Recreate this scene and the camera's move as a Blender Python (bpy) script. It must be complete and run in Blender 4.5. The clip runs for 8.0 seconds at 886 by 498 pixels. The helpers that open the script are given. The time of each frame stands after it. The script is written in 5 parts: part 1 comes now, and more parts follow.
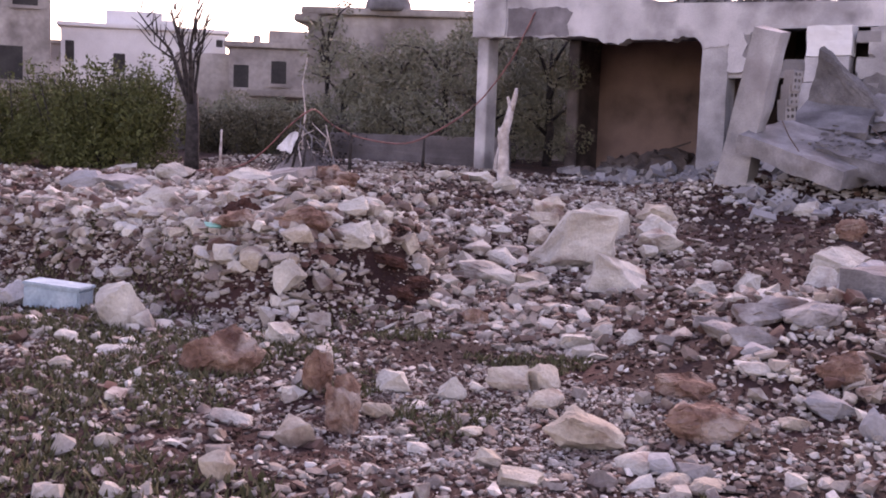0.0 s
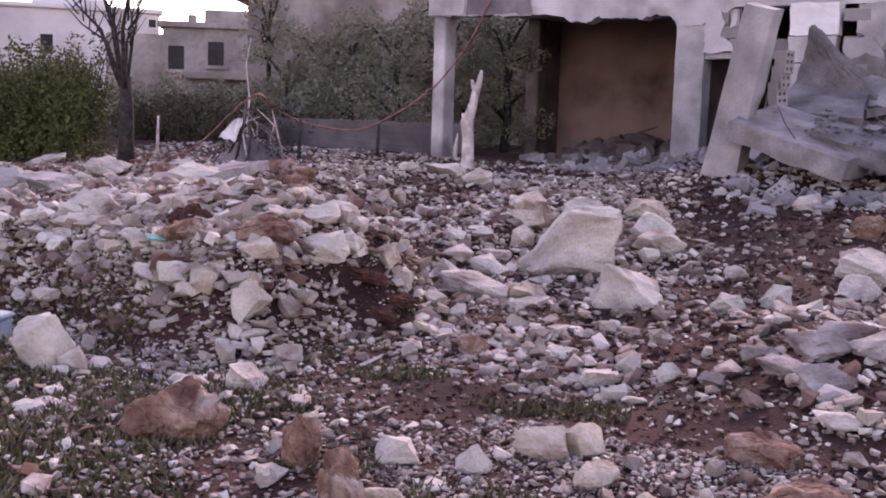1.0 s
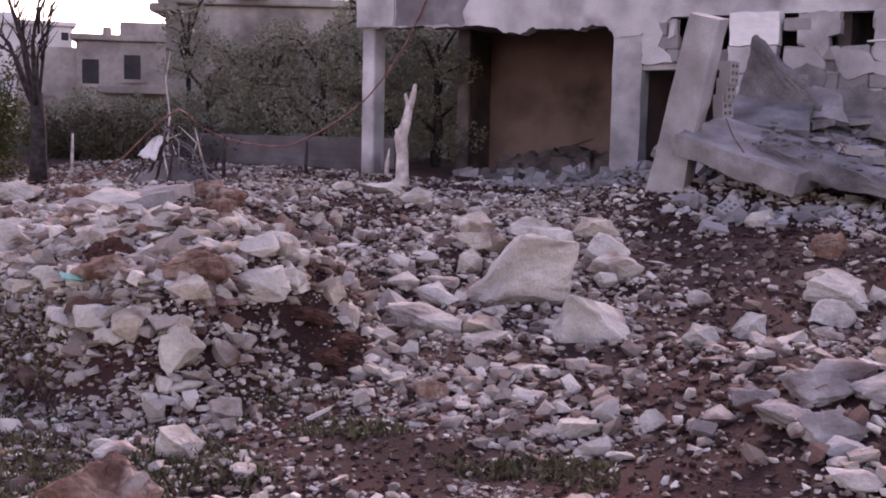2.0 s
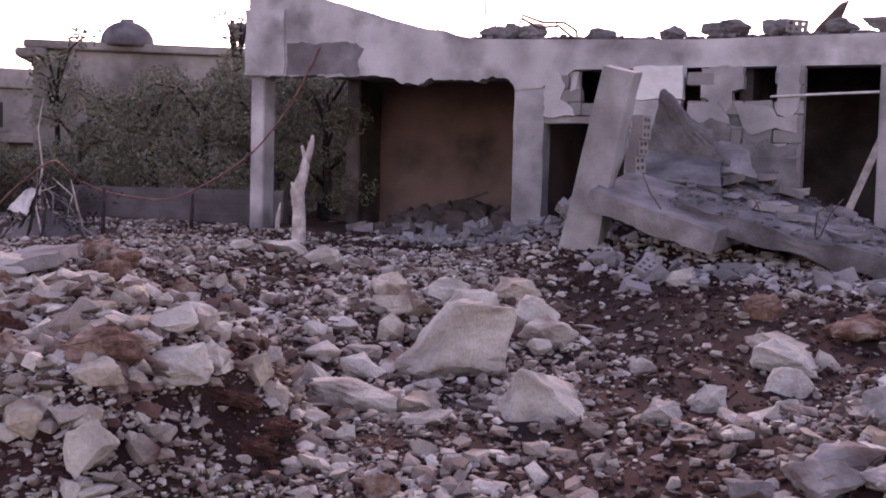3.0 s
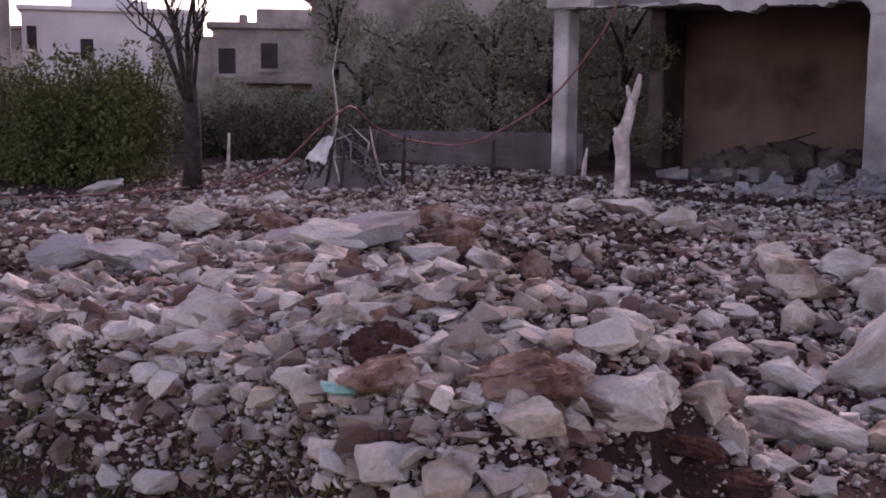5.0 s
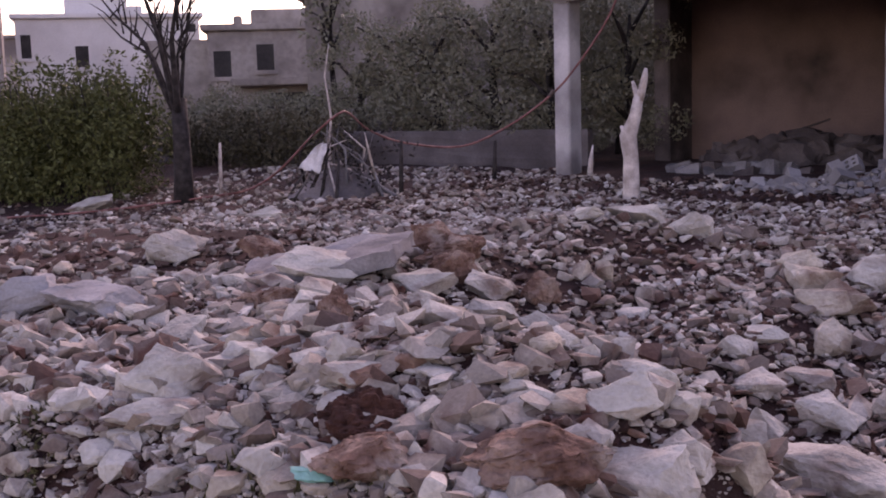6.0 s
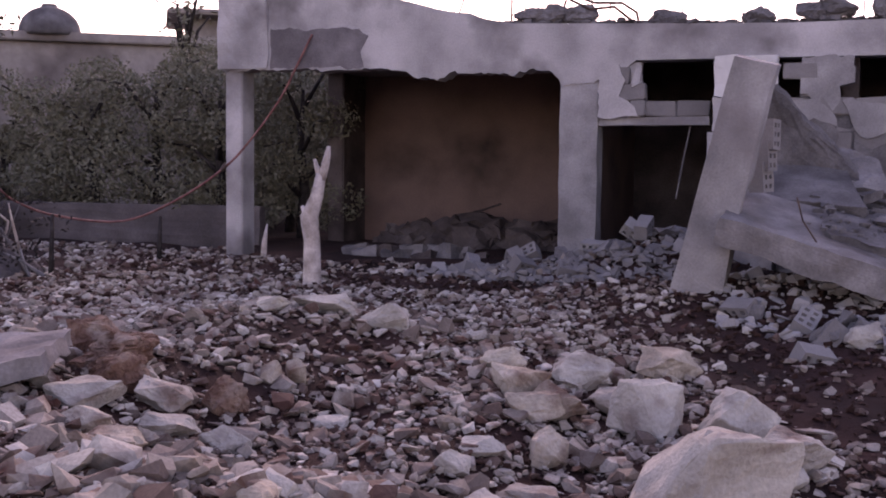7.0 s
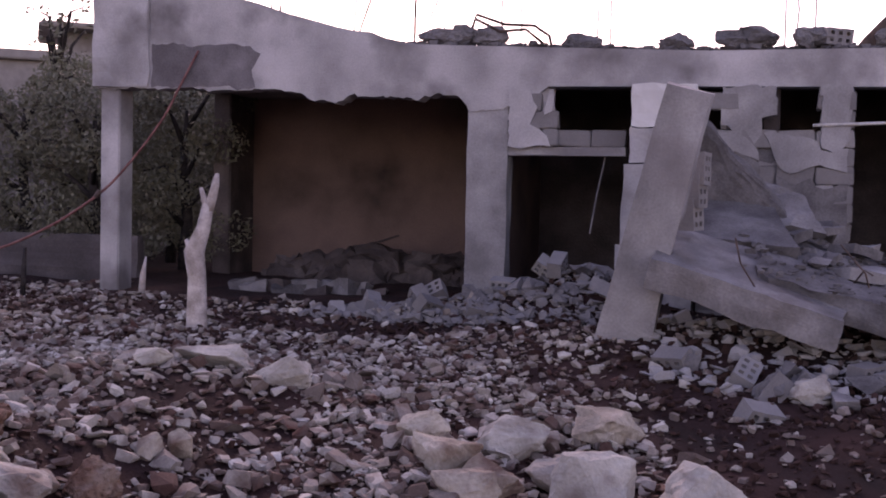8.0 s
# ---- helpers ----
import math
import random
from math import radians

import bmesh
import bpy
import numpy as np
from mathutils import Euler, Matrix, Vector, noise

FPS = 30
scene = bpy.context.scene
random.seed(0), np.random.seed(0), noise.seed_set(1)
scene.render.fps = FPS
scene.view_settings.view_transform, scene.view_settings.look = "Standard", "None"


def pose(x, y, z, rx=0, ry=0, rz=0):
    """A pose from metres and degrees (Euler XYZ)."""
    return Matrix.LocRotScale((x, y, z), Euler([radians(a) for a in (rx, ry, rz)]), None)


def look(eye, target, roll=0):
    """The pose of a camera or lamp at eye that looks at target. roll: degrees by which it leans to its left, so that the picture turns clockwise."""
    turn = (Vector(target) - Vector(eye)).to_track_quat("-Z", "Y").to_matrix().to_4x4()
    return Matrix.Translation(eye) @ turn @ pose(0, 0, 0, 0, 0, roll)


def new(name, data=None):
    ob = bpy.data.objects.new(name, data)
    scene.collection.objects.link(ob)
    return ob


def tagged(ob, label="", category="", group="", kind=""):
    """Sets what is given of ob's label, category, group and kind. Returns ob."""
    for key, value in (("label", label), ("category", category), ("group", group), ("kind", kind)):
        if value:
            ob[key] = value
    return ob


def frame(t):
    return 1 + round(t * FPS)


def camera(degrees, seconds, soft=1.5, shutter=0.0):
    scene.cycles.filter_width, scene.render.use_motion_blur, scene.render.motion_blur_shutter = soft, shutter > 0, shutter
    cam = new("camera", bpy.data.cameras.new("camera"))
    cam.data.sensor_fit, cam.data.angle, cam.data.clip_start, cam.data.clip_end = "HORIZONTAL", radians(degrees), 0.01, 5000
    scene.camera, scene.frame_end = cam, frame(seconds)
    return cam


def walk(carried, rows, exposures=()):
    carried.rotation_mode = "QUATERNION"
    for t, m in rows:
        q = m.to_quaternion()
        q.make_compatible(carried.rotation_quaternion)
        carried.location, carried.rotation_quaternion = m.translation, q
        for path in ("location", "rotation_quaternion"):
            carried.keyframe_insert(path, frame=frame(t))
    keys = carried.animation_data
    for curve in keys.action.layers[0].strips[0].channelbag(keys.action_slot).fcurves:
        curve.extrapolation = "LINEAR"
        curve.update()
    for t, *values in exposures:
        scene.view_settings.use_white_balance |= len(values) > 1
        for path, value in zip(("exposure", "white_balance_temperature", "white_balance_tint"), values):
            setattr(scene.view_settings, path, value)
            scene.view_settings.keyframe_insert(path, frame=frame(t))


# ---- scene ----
cam = camera(43.0, 8.0, soft=1.9)
PATH = [
    (0, (4.495, 3.013, 1.276), (3.25, 4.565, 1.073), 2.1),
    (0.5, (3.83, 3.594, 1.305), (2.639, 5.175, 1.019), 2.1),
    (1, (3.351, 3.88, 1.353), (2.197, 5.496, 1.12), 1.8),
    (1.2, (3.171, 3.97, 1.381), (2.025, 5.595, 1.171), 1.5),
    (2.3, (2.613, 4.454, 1.43), (1.665, 6.204, 1.235), 1.4),
    (2.5, (2.445, 4.493, 1.447), (1.567, 6.283, 1.289), 1.5),
    (3, (2.02, 4.798, 1.454), (1.177, 6.608, 1.337), 1.4),
    (3.5, (1.59, 5.107, 1.464), (0.736, 6.915, 1.411), 1.3),
    (4, (1.212, 5.399, 1.489), (0.316, 7.183, 1.365), 1.0),
    (4.5, (0.677, 5.632, 1.502), (-0.347, 7.339, 1.311), 0.8),
    (4.7, (0.49, 5.639, 1.545), (-0.615, 7.293, 1.333), 1.0),
    (5.8, (-0.012, 6.185, 1.716), (-1.325, 7.668, 1.441), -1.8),
    (6, (-0.09, 6.34, 1.747), (-1.305, 7.908, 1.488), -1.7),
    (6.5, (-0.413, 6.719, 1.751), (-1.322, 8.491, 1.565), -0.6),
    (7, (-0.769, 7.065, 1.787), (-1.462, 8.937, 1.652), 0.6),
    (7.5, (-1.078, 7.49, 1.826), (-1.664, 9.4, 1.725), 1.1),
    (8, (-1.304, 7.996, 1.86), (-1.8, 9.932, 1.772), 1.3),
]
walk(cam, [(t, look(eye, target, roll)) for t, eye, target, roll in PATH],
     [(0.0, 2.02, 8400, 54), (1.2, 1.98, 8400, 55), (2.5, 1.6, 8300, 56), (3.5, 1.4, 8300, 57), (4.0, 1.2, 8400, 57), (4.5, 1.2, 8400, 57), (6.0, 1.4, 8300, 55), (8.0, 1.15, 8100, 57)])  # exposure


# ---- world and light ----
world = bpy.data.worlds.new("world")
scene.world = world
world.use_nodes = True
wn = world.node_tree.nodes
sky = wn.new("ShaderNodeTexSky")
sky.sky_type, sky.sun_disc = "NISHITA", False
sky.sun_elevation, sky.sun_rotation = radians(30), radians(-20)
sky.air_density, sky.dust_density, sky.ozone_density = 1.0, 0.7, 1.0
wn["Background"].inputs["Strength"].default_value = 0.14
world.node_tree.links.new(sky.outputs["Color"], wn["Background"].inputs["Color"])

sun_data = bpy.data.lights.new("sun", "SUN")
sun_data.energy, sun_data.angle, sun_data.color = 0.7, radians(16), (1.0, 0.95, 0.9)
sun = new("sun", sun_data)
sun.matrix_world = look((0, 0, 0), (0.34 * math.cos(radians(30)), -0.94 * math.cos(radians(30)), -math.sin(radians(30))))


# ---- materials ----
def material(name, tones, scale=3.0, fine=40.0, rough=0.9, bump=0.4, depth=0.02, per="none", spread=0.25, grime=None):
    """A dry mineral or plant surface: tones mixed by two scales of noise, or by piece, with relief."""
    m = bpy.data.materials.new(name)
    m.use_nodes = True
    n, l = m.node_tree.nodes, m.node_tree.links
    bsdf = n["Principled BSDF"]
    bsdf.inputs["Roughness"].default_value = rough
    bsdf.inputs["Specular IOR Level"].default_value = 0.25
    geo = n.new("ShaderNodeNewGeometry")
    big, small = n.new("ShaderNodeTexNoise"), n.new("ShaderNodeTexNoise")
    big.inputs["Scale"].default_value, small.inputs["Scale"].default_value = scale, fine
    big.inputs["Detail"].default_value, small.inputs["Detail"].default_value = 6, 4
    for t in (big, small):
        l.new(geo.outputs["Position"], t.inputs["Vector"])
    ramp = n.new("ShaderNodeValToRGB")
    ramp.color_ramp.elements.remove(ramp.color_ramp.elements[1])
    lo, hi = (0.0, 1.0) if per != "none" else (0.32, 0.68)
    for i, tone in enumerate(tones):
        at = lo + (hi - lo) * i / max(1, len(tones) - 1)
        e = ramp.color_ramp.elements[0] if i == 0 else ramp.color_ramp.elements.new(at)
        e.position, e.color = at, (*tone, 1)
    if per == "island":
        l.new(geo.outputs["Random Per Island"], ramp.inputs["Fac"])
    elif per == "object":
        info = n.new("ShaderNodeObjectInfo")
        l.new(info.outputs["Random"], ramp.inputs["Fac"])
    else:
        l.new(big.outputs["Fac"], ramp.inputs["Fac"])
    shade = n.new("ShaderNodeMapRange")
    shade.inputs["From Min"].default_value, shade.inputs["From Max"].default_value = 0.3, 0.7
    shade.inputs["To Min"].default_value, shade.inputs["To Max"].default_value = 1 - spread, 1 + spread
    blend = n.new("ShaderNodeMath")
    blend.operation = "MULTIPLY_ADD"
    blend.inputs[1].default_value = 0.55
    half = n.new("ShaderNodeMath")
    half.operation = "MULTIPLY"
    half.inputs[1].default_value = 0.45
    l.new(big.outputs["Fac"], half.inputs[0])
    l.new(small.outputs["Fac"], blend.inputs[0])
    l.new(half.outputs[0], blend.inputs[2])
    l.new(blend.outputs[0], shade.inputs["Value"])
    tint = n.new("ShaderNodeVectorMath")
    tint.operation = "SCALE"
    l.new(ramp.outputs["Color"], tint.inputs[0])
    l.new(shade.outputs["Result"], tint.inputs["Scale"])
    colour = tint.outputs[0]
    if grime:
        tone, size, low, high = grime
        spot = n.new("ShaderNodeTexNoise")
        spot.inputs["Scale"].default_value, spot.inputs["Detail"].default_value = size, 7
        l.new(geo.outputs["Position"], spot.inputs["Vector"])
        edge = n.new("ShaderNodeMapRange")
        edge.inputs["From Min"].default_value, edge.inputs["From Max"].default_value = low, high
        l.new(spot.outputs["Fac"], edge.inputs["Value"])
        mix = n.new("ShaderNodeMix")
        mix.data_type = "RGBA"
        l.new(edge.outputs["Result"], mix.inputs["Factor"])
        l.new(colour, mix.inputs["A"])
        mix.inputs["B"].default_value = (*tone, 1)
        colour = mix.outputs["Result"]
    l.new(colour, bsdf.inputs["Base Color"])
    relief = n.new("ShaderNodeBump")
    relief.inputs["Strength"].default_value, relief.inputs["Distance"].default_value = bump, depth
    l.new(blend.outputs[0], relief.inputs["Height"])
    l.new(relief.outputs["Normal"], bsdf.inputs["Normal"])
    return m


SOIL = material("red_soil", [(0.015, 0.006, 0.0055), (0.029, 0.0115, 0.01), (0.047, 0.019, 0.016)], 1.3, 55, 1.0, 0.9, 0.03,
                grime=((0.06, 0.031, 0.025), 0.8, 0.58, 0.78))
RUBBLE = material("pale_rubble", [(0.075, 0.034, 0.027), (0.22, 0.185, 0.158), (0.35, 0.31, 0.268), (0.25, 0.2, 0.16), (0.47, 0.435, 0.385), (0.38, 0.34, 0.295), (0.1, 0.054, 0.042), (0.2, 0.17, 0.15), (0.58, 0.545, 0.49), (0.14, 0.095, 0.076)], 5, 60, 0.95, 0.6, 0.012, "island", 0.3,
                  grime=((0.085, 0.036, 0.027), 4.0, 0.5, 0.7))
DARKSTONE = material("soil_coated_stones", [(0.022, 0.0105, 0.0085), (0.045, 0.021, 0.016), (0.03, 0.014, 0.011), (0.065, 0.032, 0.027), (0.035, 0.016, 0.0125), (0.055, 0.026, 0.02), (0.28, 0.23, 0.205)],
                     5, 60, 0.97, 0.5, 0.01, "island", 0.3)
PALE = material("pale_limestone", [(0.32, 0.288, 0.25), (0.41, 0.38, 0.335), (0.48, 0.45, 0.4)], 3.5, 45, 0.95, 0.8, 0.025, spread=0.2,
                grime=((0.16, 0.1, 0.082), 3.2, 0.56, 0.76))
BEIGE = material("beige_limestone", [(0.3, 0.25, 0.2), (0.39, 0.335, 0.27), (0.46, 0.405, 0.34)], 3.5, 45, 0.95, 0.8, 0.025, spread=0.25,
                 grime=((0.13, 0.068, 0.052), 3.4, 0.53, 0.72))
DULL = material("dull_limestone", [(0.15, 0.135, 0.13), (0.22, 0.2, 0.19), (0.31, 0.285, 0.268)], 4, 45, 0.95, 0.8, 0.025, spread=0.25,
                grime=((0.1, 0.06, 0.05), 3.4, 0.5, 0.72))
RUSTY = material("rusty_limestone", [(0.115, 0.057, 0.042), (0.19, 0.108, 0.08), (0.29, 0.2, 0.155)], 6, 40, 0.97, 1.0, 0.035, spread=0.3,
                 grime=((0.33, 0.265, 0.225), 5, 0.52, 0.68))
BROWN = material("clotted_red_earth", [(0.028, 0.011, 0.009), (0.05, 0.02, 0.015), (0.085, 0.036, 0.026)], 6, 40, 1.0, 1.0, 0.03, spread=0.3)
CONCRETE = material("grey_concrete", [(0.2, 0.192, 0.192), (0.28, 0.27, 0.27), (0.36, 0.35, 0.35)], 1.6, 50, 0.94, 0.5, 0.012, spread=0.2,
                    grime=((0.2, 0.18, 0.18), 1.4, 0.58, 0.8))
DUSTY = material("dusty_dark_concrete", [(0.09, 0.084, 0.085), (0.135, 0.128, 0.13), (0.19, 0.182, 0.184)], 2.2, 40, 0.95, 0.7, 0.02, spread=0.3)
PLASTER = material("pale_plaster", [(0.3, 0.285, 0.285), (0.42, 0.405, 0.405), (0.52, 0.5, 0.5)], 1.1, 45, 0.92, 0.45, 0.012, spread=0.16,
                   grime=((0.2, 0.185, 0.185), 1.5, 0.5, 0.72))
BLOCK = material("concrete_block", [(0.16, 0.15, 0.148), (0.25, 0.238, 0.235), (0.2, 0.188, 0.186), (0.33, 0.318, 0.312)], 6, 70, 0.95, 0.5, 0.01, "object", 0.18)
WARM = material("ochre_painted_wall", [(0.165, 0.112, 0.1), (0.22, 0.148, 0.126), (0.27, 0.185, 0.152)], 0.7, 30, 0.85, 0.2, 0.01, spread=0.15,
                grime=((0.06, 0.042, 0.038), 0.7, 0.46, 0.7))
DARKGREY = material("dark_brown_grey", [(0.055, 0.044, 0.043), (0.09, 0.073, 0.07), (0.135, 0.112, 0.105)], 1.5, 30, 0.95, 0.4, 0.02)
STAIN = material("damp_dark_concrete", [(0.12, 0.108, 0.112), (0.16, 0.146, 0.152), (0.22, 0.205, 0.21)], 2.0, 50, 0.9, 0.35, 0.01)
WHITEWASH = material("white_render", [(0.52, 0.51, 0.5), (0.62, 0.61, 0.6), (0.68, 0.67, 0.66)], 0.4, 12, 0.9, 0.1, 0.01, spread=0.08)
FARWALL = material("weathered_far_render", [(0.21, 0.185, 0.168), (0.275, 0.248, 0.228), (0.34, 0.308, 0.285)], 0.5, 6, 0.95, 0.3, 0.03, spread=0.25,
                   grime=((0.16, 0.137, 0.128), 0.6, 0.52, 0.7))
HOLE = material("dark_unlit_opening", [(0.03, 0.028, 0.028), (0.045, 0.042, 0.04)], 2, 20, 0.9, 0.1)
BARK = material("dark_bark", [(0.02, 0.017, 0.017), (0.032, 0.027, 0.026), (0.052, 0.045, 0.043)], 9, 60, 0.95, 0.8, 0.02)
BARE = material("peeled_pale_wood", [(0.34, 0.29, 0.26), (0.46, 0.4, 0.37), (0.56, 0.51, 0.48)], 7, 60, 0.85, 0.6, 0.01)
LEAF = material("olive_leaves", [(0.13, 0.132, 0.092), (0.155, 0.156, 0.108), (0.185, 0.182, 0.128), (0.14, 0.132, 0.1), (0.168, 0.168, 0.116)], 1, 20, 0.7, 0.0, 0.01, "island", 0.2)
SCRUB = material("brown_green_leaves", [(0.06, 0.056, 0.036), (0.085, 0.078, 0.048), (0.11, 0.1, 0.065)], 1, 20, 0.8, 0.0, 0.01, "island", 0.2)
SHRUB = material("yellow_green_leaves", [(0.045, 0.055, 0.017), (0.068, 0.08, 0.025), (0.1, 0.112, 0.036), (0.06, 0.064, 0.025)], 1, 20, 0.7, 0.0, 0.01, "island", 0.2)
GRASS = material("dry_green_grass", [(0.05, 0.05, 0.022), (0.085, 0.08, 0.035), (0.13, 0.105, 0.06)], 1, 20, 0.8, 0.0, 0.01, "island", 0.2)
STEEL = material("rusty_steel", [(0.06, 0.04, 0.035), (0.1, 0.07, 0.06), (0.14, 0.09, 0.07)], 8, 60, 0.7, 0.4, 0.005)
CABLE = material("faded_red_cable", [(0.15, 0.055, 0.05), (0.22, 0.09, 0.082), (0.28, 0.13, 0.12)], 6, 60, 0.6, 0.1, 0.002)
PIPE = material("pale_pipe", [(0.5, 0.48, 0.46), (0.6, 0.58, 0.56)], 5, 40, 0.5, 0.1, 0.002)
TIN = material("pale_blue_metal", [(0.19, 0.27, 0.32), (0.26, 0.35, 0.4), (0.35, 0.42, 0.46)], 4, 40, 0.45, 0.2, 0.005)
TURQUOISE = material("turquoise_plastic", [(0.16, 0.42, 0.36), (0.22, 0.5, 0.43)], 8, 50, 0.45, 0.2, 0.005)
POWDERY = material("powdery_concrete", [(0.135, 0.127, 0.127), (0.19, 0.18, 0.18), (0.25, 0.24, 0.24)], 2.6, 45, 0.96, 0.7, 0.02, spread=0.25,
                   grime=((0.12, 0.1, 0.095), 1.8, 0.55, 0.75))
GREYWALL = material("stained_garden_wall", [(0.075, 0.064, 0.064), (0.11, 0.096, 0.096), (0.16, 0.14, 0.14)], 1.1, 30, 0.95, 0.4, 0.02, spread=0.25)
CLOTH = material("white_sacking", [(0.5, 0.48, 0.47), (0.62, 0.6, 0.59)], 7, 60, 0.9, 0.5, 0.01)


# ---- building blocks ----
def part(name, bm, mat, parent=None, label="", smooth=False, kind=""):
    me = bpy.data.meshes.new(name)
    bmesh.ops.recalc_face_normals(bm, faces=bm.faces)
    bm.to_mesh(me)
    bm.free()
    me.materials.append(mat)
    if smooth:
        me.polygons.foreach_set("use_smooth", [True] * len(me.polygons))
    ob = new(name, me)
    if parent:
        ob.parent = parent
    return tagged(ob, label=label, kind=kind)


def joined(name, verts, faces, mat, parent=None, label="", kind=""):
    me = bpy.data.meshes.new(name)
    me.from_pydata(verts, [], faces)
    me.materials.append(mat)
    ob = new(name, me)
    if parent:
        ob.parent = parent
    return tagged(ob, label=label, kind=kind)


def thing(name, m, label, category, group="", kind=""):
    ob = new(name)
    ob.matrix_basis = m
    ob.empty_display_size = 0.2
    return tagged(ob, label, category, group, kind)


def box(bm, x0, x1, y0, y1, z0, z1, bevel=0.0, cuts=0, rough=0.0):
    """A block between two corners, with bevelled and, if wanted, uneven edges."""
    r = bmesh.ops.create_cube(bm, size=1.0)
    for v in r["verts"]:
        v.co = Vector(((x0 + x1) / 2 + v.co.x * (x1 - x0), (y0 + y1) / 2 + v.co.y * (y1 - y0), (z0 + z1) / 2 + v.co.z * (z1 - z0)))
    edges = list({e for v in r["verts"] for e in v.link_edges})
    if cuts:
        bmesh.ops.subdivide_edges(bm, edges=edges, cuts=cuts, use_grid_fill=True)
    elif bevel:
        bmesh.ops.bevel(bm, geom=edges, offset=bevel, segments=2, affect="EDGES")
    if rough:
        for v in bm.verts:
            v.co += rough * Vector(noise.noise_vector(v.co * 3.7)) + 0.4 * rough * Vector(noise.noise_vector(v.co * 11.0))
    return bm


def slab_polygon(bm, outline, y0, y1):
    """A plate that stands in the x-z plane, from y0 to y1."""
    front = [bm.verts.new((x, y0, z)) for x, z in outline]
    back = [bm.verts.new((x, y1, z)) for x, z in outline]
    bm.faces.new(front)
    bm.faces.new(list(reversed(back)))
    n = len(outline)
    for i in range(n):
        bm.faces.new((front[i], back[i], back[(i + 1) % n], front[(i + 1) % n]))
    return bm


def tube(bm, points, radii, seg=7):
    """A tapered, closed tube along points."""
    rings = []
    pts = [Vector(p) for p in points]
    for i, p in enumerate(pts):
        d = (pts[min(i + 1, len(pts) - 1)] - pts[max(i - 1, 0)]).normalized()
        a = d.cross(Vector((0.31, 0.83, 0.47))).normalized()
        b = d.cross(a)
        rings.append([bm.verts.new(p + radii[i] * (math.cos(6.2832 * k / seg) * a + math.sin(6.2832 * k / seg) * b)) for k in range(seg)])
    for i in range(len(rings) - 1):
        for k in range(seg):
            bm.faces.new((rings[i][k], rings[i][(k + 1) % seg], rings[i + 1][(k + 1) % seg], rings[i + 1][k]))
    bm.faces.new(list(reversed(rings[0])))
    bm.faces.new(rings[-1])
    return bm


def smoothstep(a, b, v):
    s = min(1.0, max(0.0, (v - a) / (b - a)))
    return s * s * (3 - 2 * s)


def bump_at(x, y, cx, cy, sx, sy):
    return math.exp(-((x - cx) / sx) ** 2 - ((y - cy) / sy) ** 2)


def height(x, y):
    """The ground's height: a bank of rubble beside a shallow hollow, rising towards the house."""
    z = -0.2 + 0.2 * smoothstep(8.5, 12.5, y) + 0.52 * smoothstep(11.8, 18.3, y) + 0.08 * smoothstep(18, 21, y)
    near = smoothstep(-16, -9, x) * smoothstep(8, 4, x)
    bank = 0.62 * smoothstep(8.4, 9.2, y) * smoothstep(-1.3 - 0.9 * smoothstep(10.4, 11.8, y), -2.1 - 0.9 * smoothstep(10.4, 11.8, y), x) * (1 - smoothstep(12.5, 17, y))
    bank *= 1 - smoothstep(10.6, 12.4, y) * (0.65 - 0.55 * smoothstep(-3.8, -5.2, x))
    z += bank * (1 - 0.7 * smoothstep(-9, -14, x))
    z += 0.26 * bump_at(x, y, -2.95, 10.1, 0.9, 0.5)
    z += 0.3 * bump_at(x, y, 1.9, 10.8, 1.1, 1.4)
    z += 0.18 * bump_at(x, y, -4.6, 15.2, 1.8, 1.0)
    z += 0.28 * bump_at(x, y, -3.2, 20.3, 1.2, 0.8) + 0.25 * bump_at(x, y, -2.85, 20.6, 0.6, 0.5)
    z += 0.2 * bump_at(x, y, 0.2, 19.2, 2.0, 1.4) + 0.22 * bump_at(x, y, -1.9, 18.0, 1.5, 0.9)
    z -= 0.3 * (1 - smoothstep(-14, -9, x)) * smoothstep(12, 15, y) * smoothstep(21, 16, y)
    wob = noise.fractal(Vector((x * 0.9, y * 0.9, 0.3)), 1.0, 2.1, 4)
    return z + near * 0.07 * wob


# ---- ground ----
def axis(lo, hi, step, far):
    inner = list(np.arange(lo, hi + step / 2, step))
    out, d, v = [], step, inner[-1]
    while v < far:
        d *= 1.35
        v += d
        out.append(v)
    left, d, v = [], step, inner[0]
    while v > -far:
        d *= 1.35
        v -= d
        left.append(v)
    return list(reversed(left)) + inner + out


gx, gy = axis(-15, 5, 0.12, 700), axis(3, 22, 0.12, 700)
gv = [(x, y, height(x, y)) for y in gy for x in gx]
nx = len(gx)
gf = [(j * nx + i, j * nx + i + 1, (j + 1) * nx + i + 1, (j + 1) * nx + i) for j in range(len(gy) - 1) for i in range(nx - 1)]
ground = joined("ground", gv, gf, SOIL, label="red-brown soil covered with pale broken limestone", kind="structure")
ground["category"] = "ground"
ground.data.polygons.foreach_set("use_smooth", [True] * len(ground.data.polygons))

# ---- the ruined house ----
FRONT, BACK = 20.95, 25.4
house = thing("ruined_house", pose(0, 0, 0), "bombed single-storey concrete house, open front bay and broken block walls", "building")


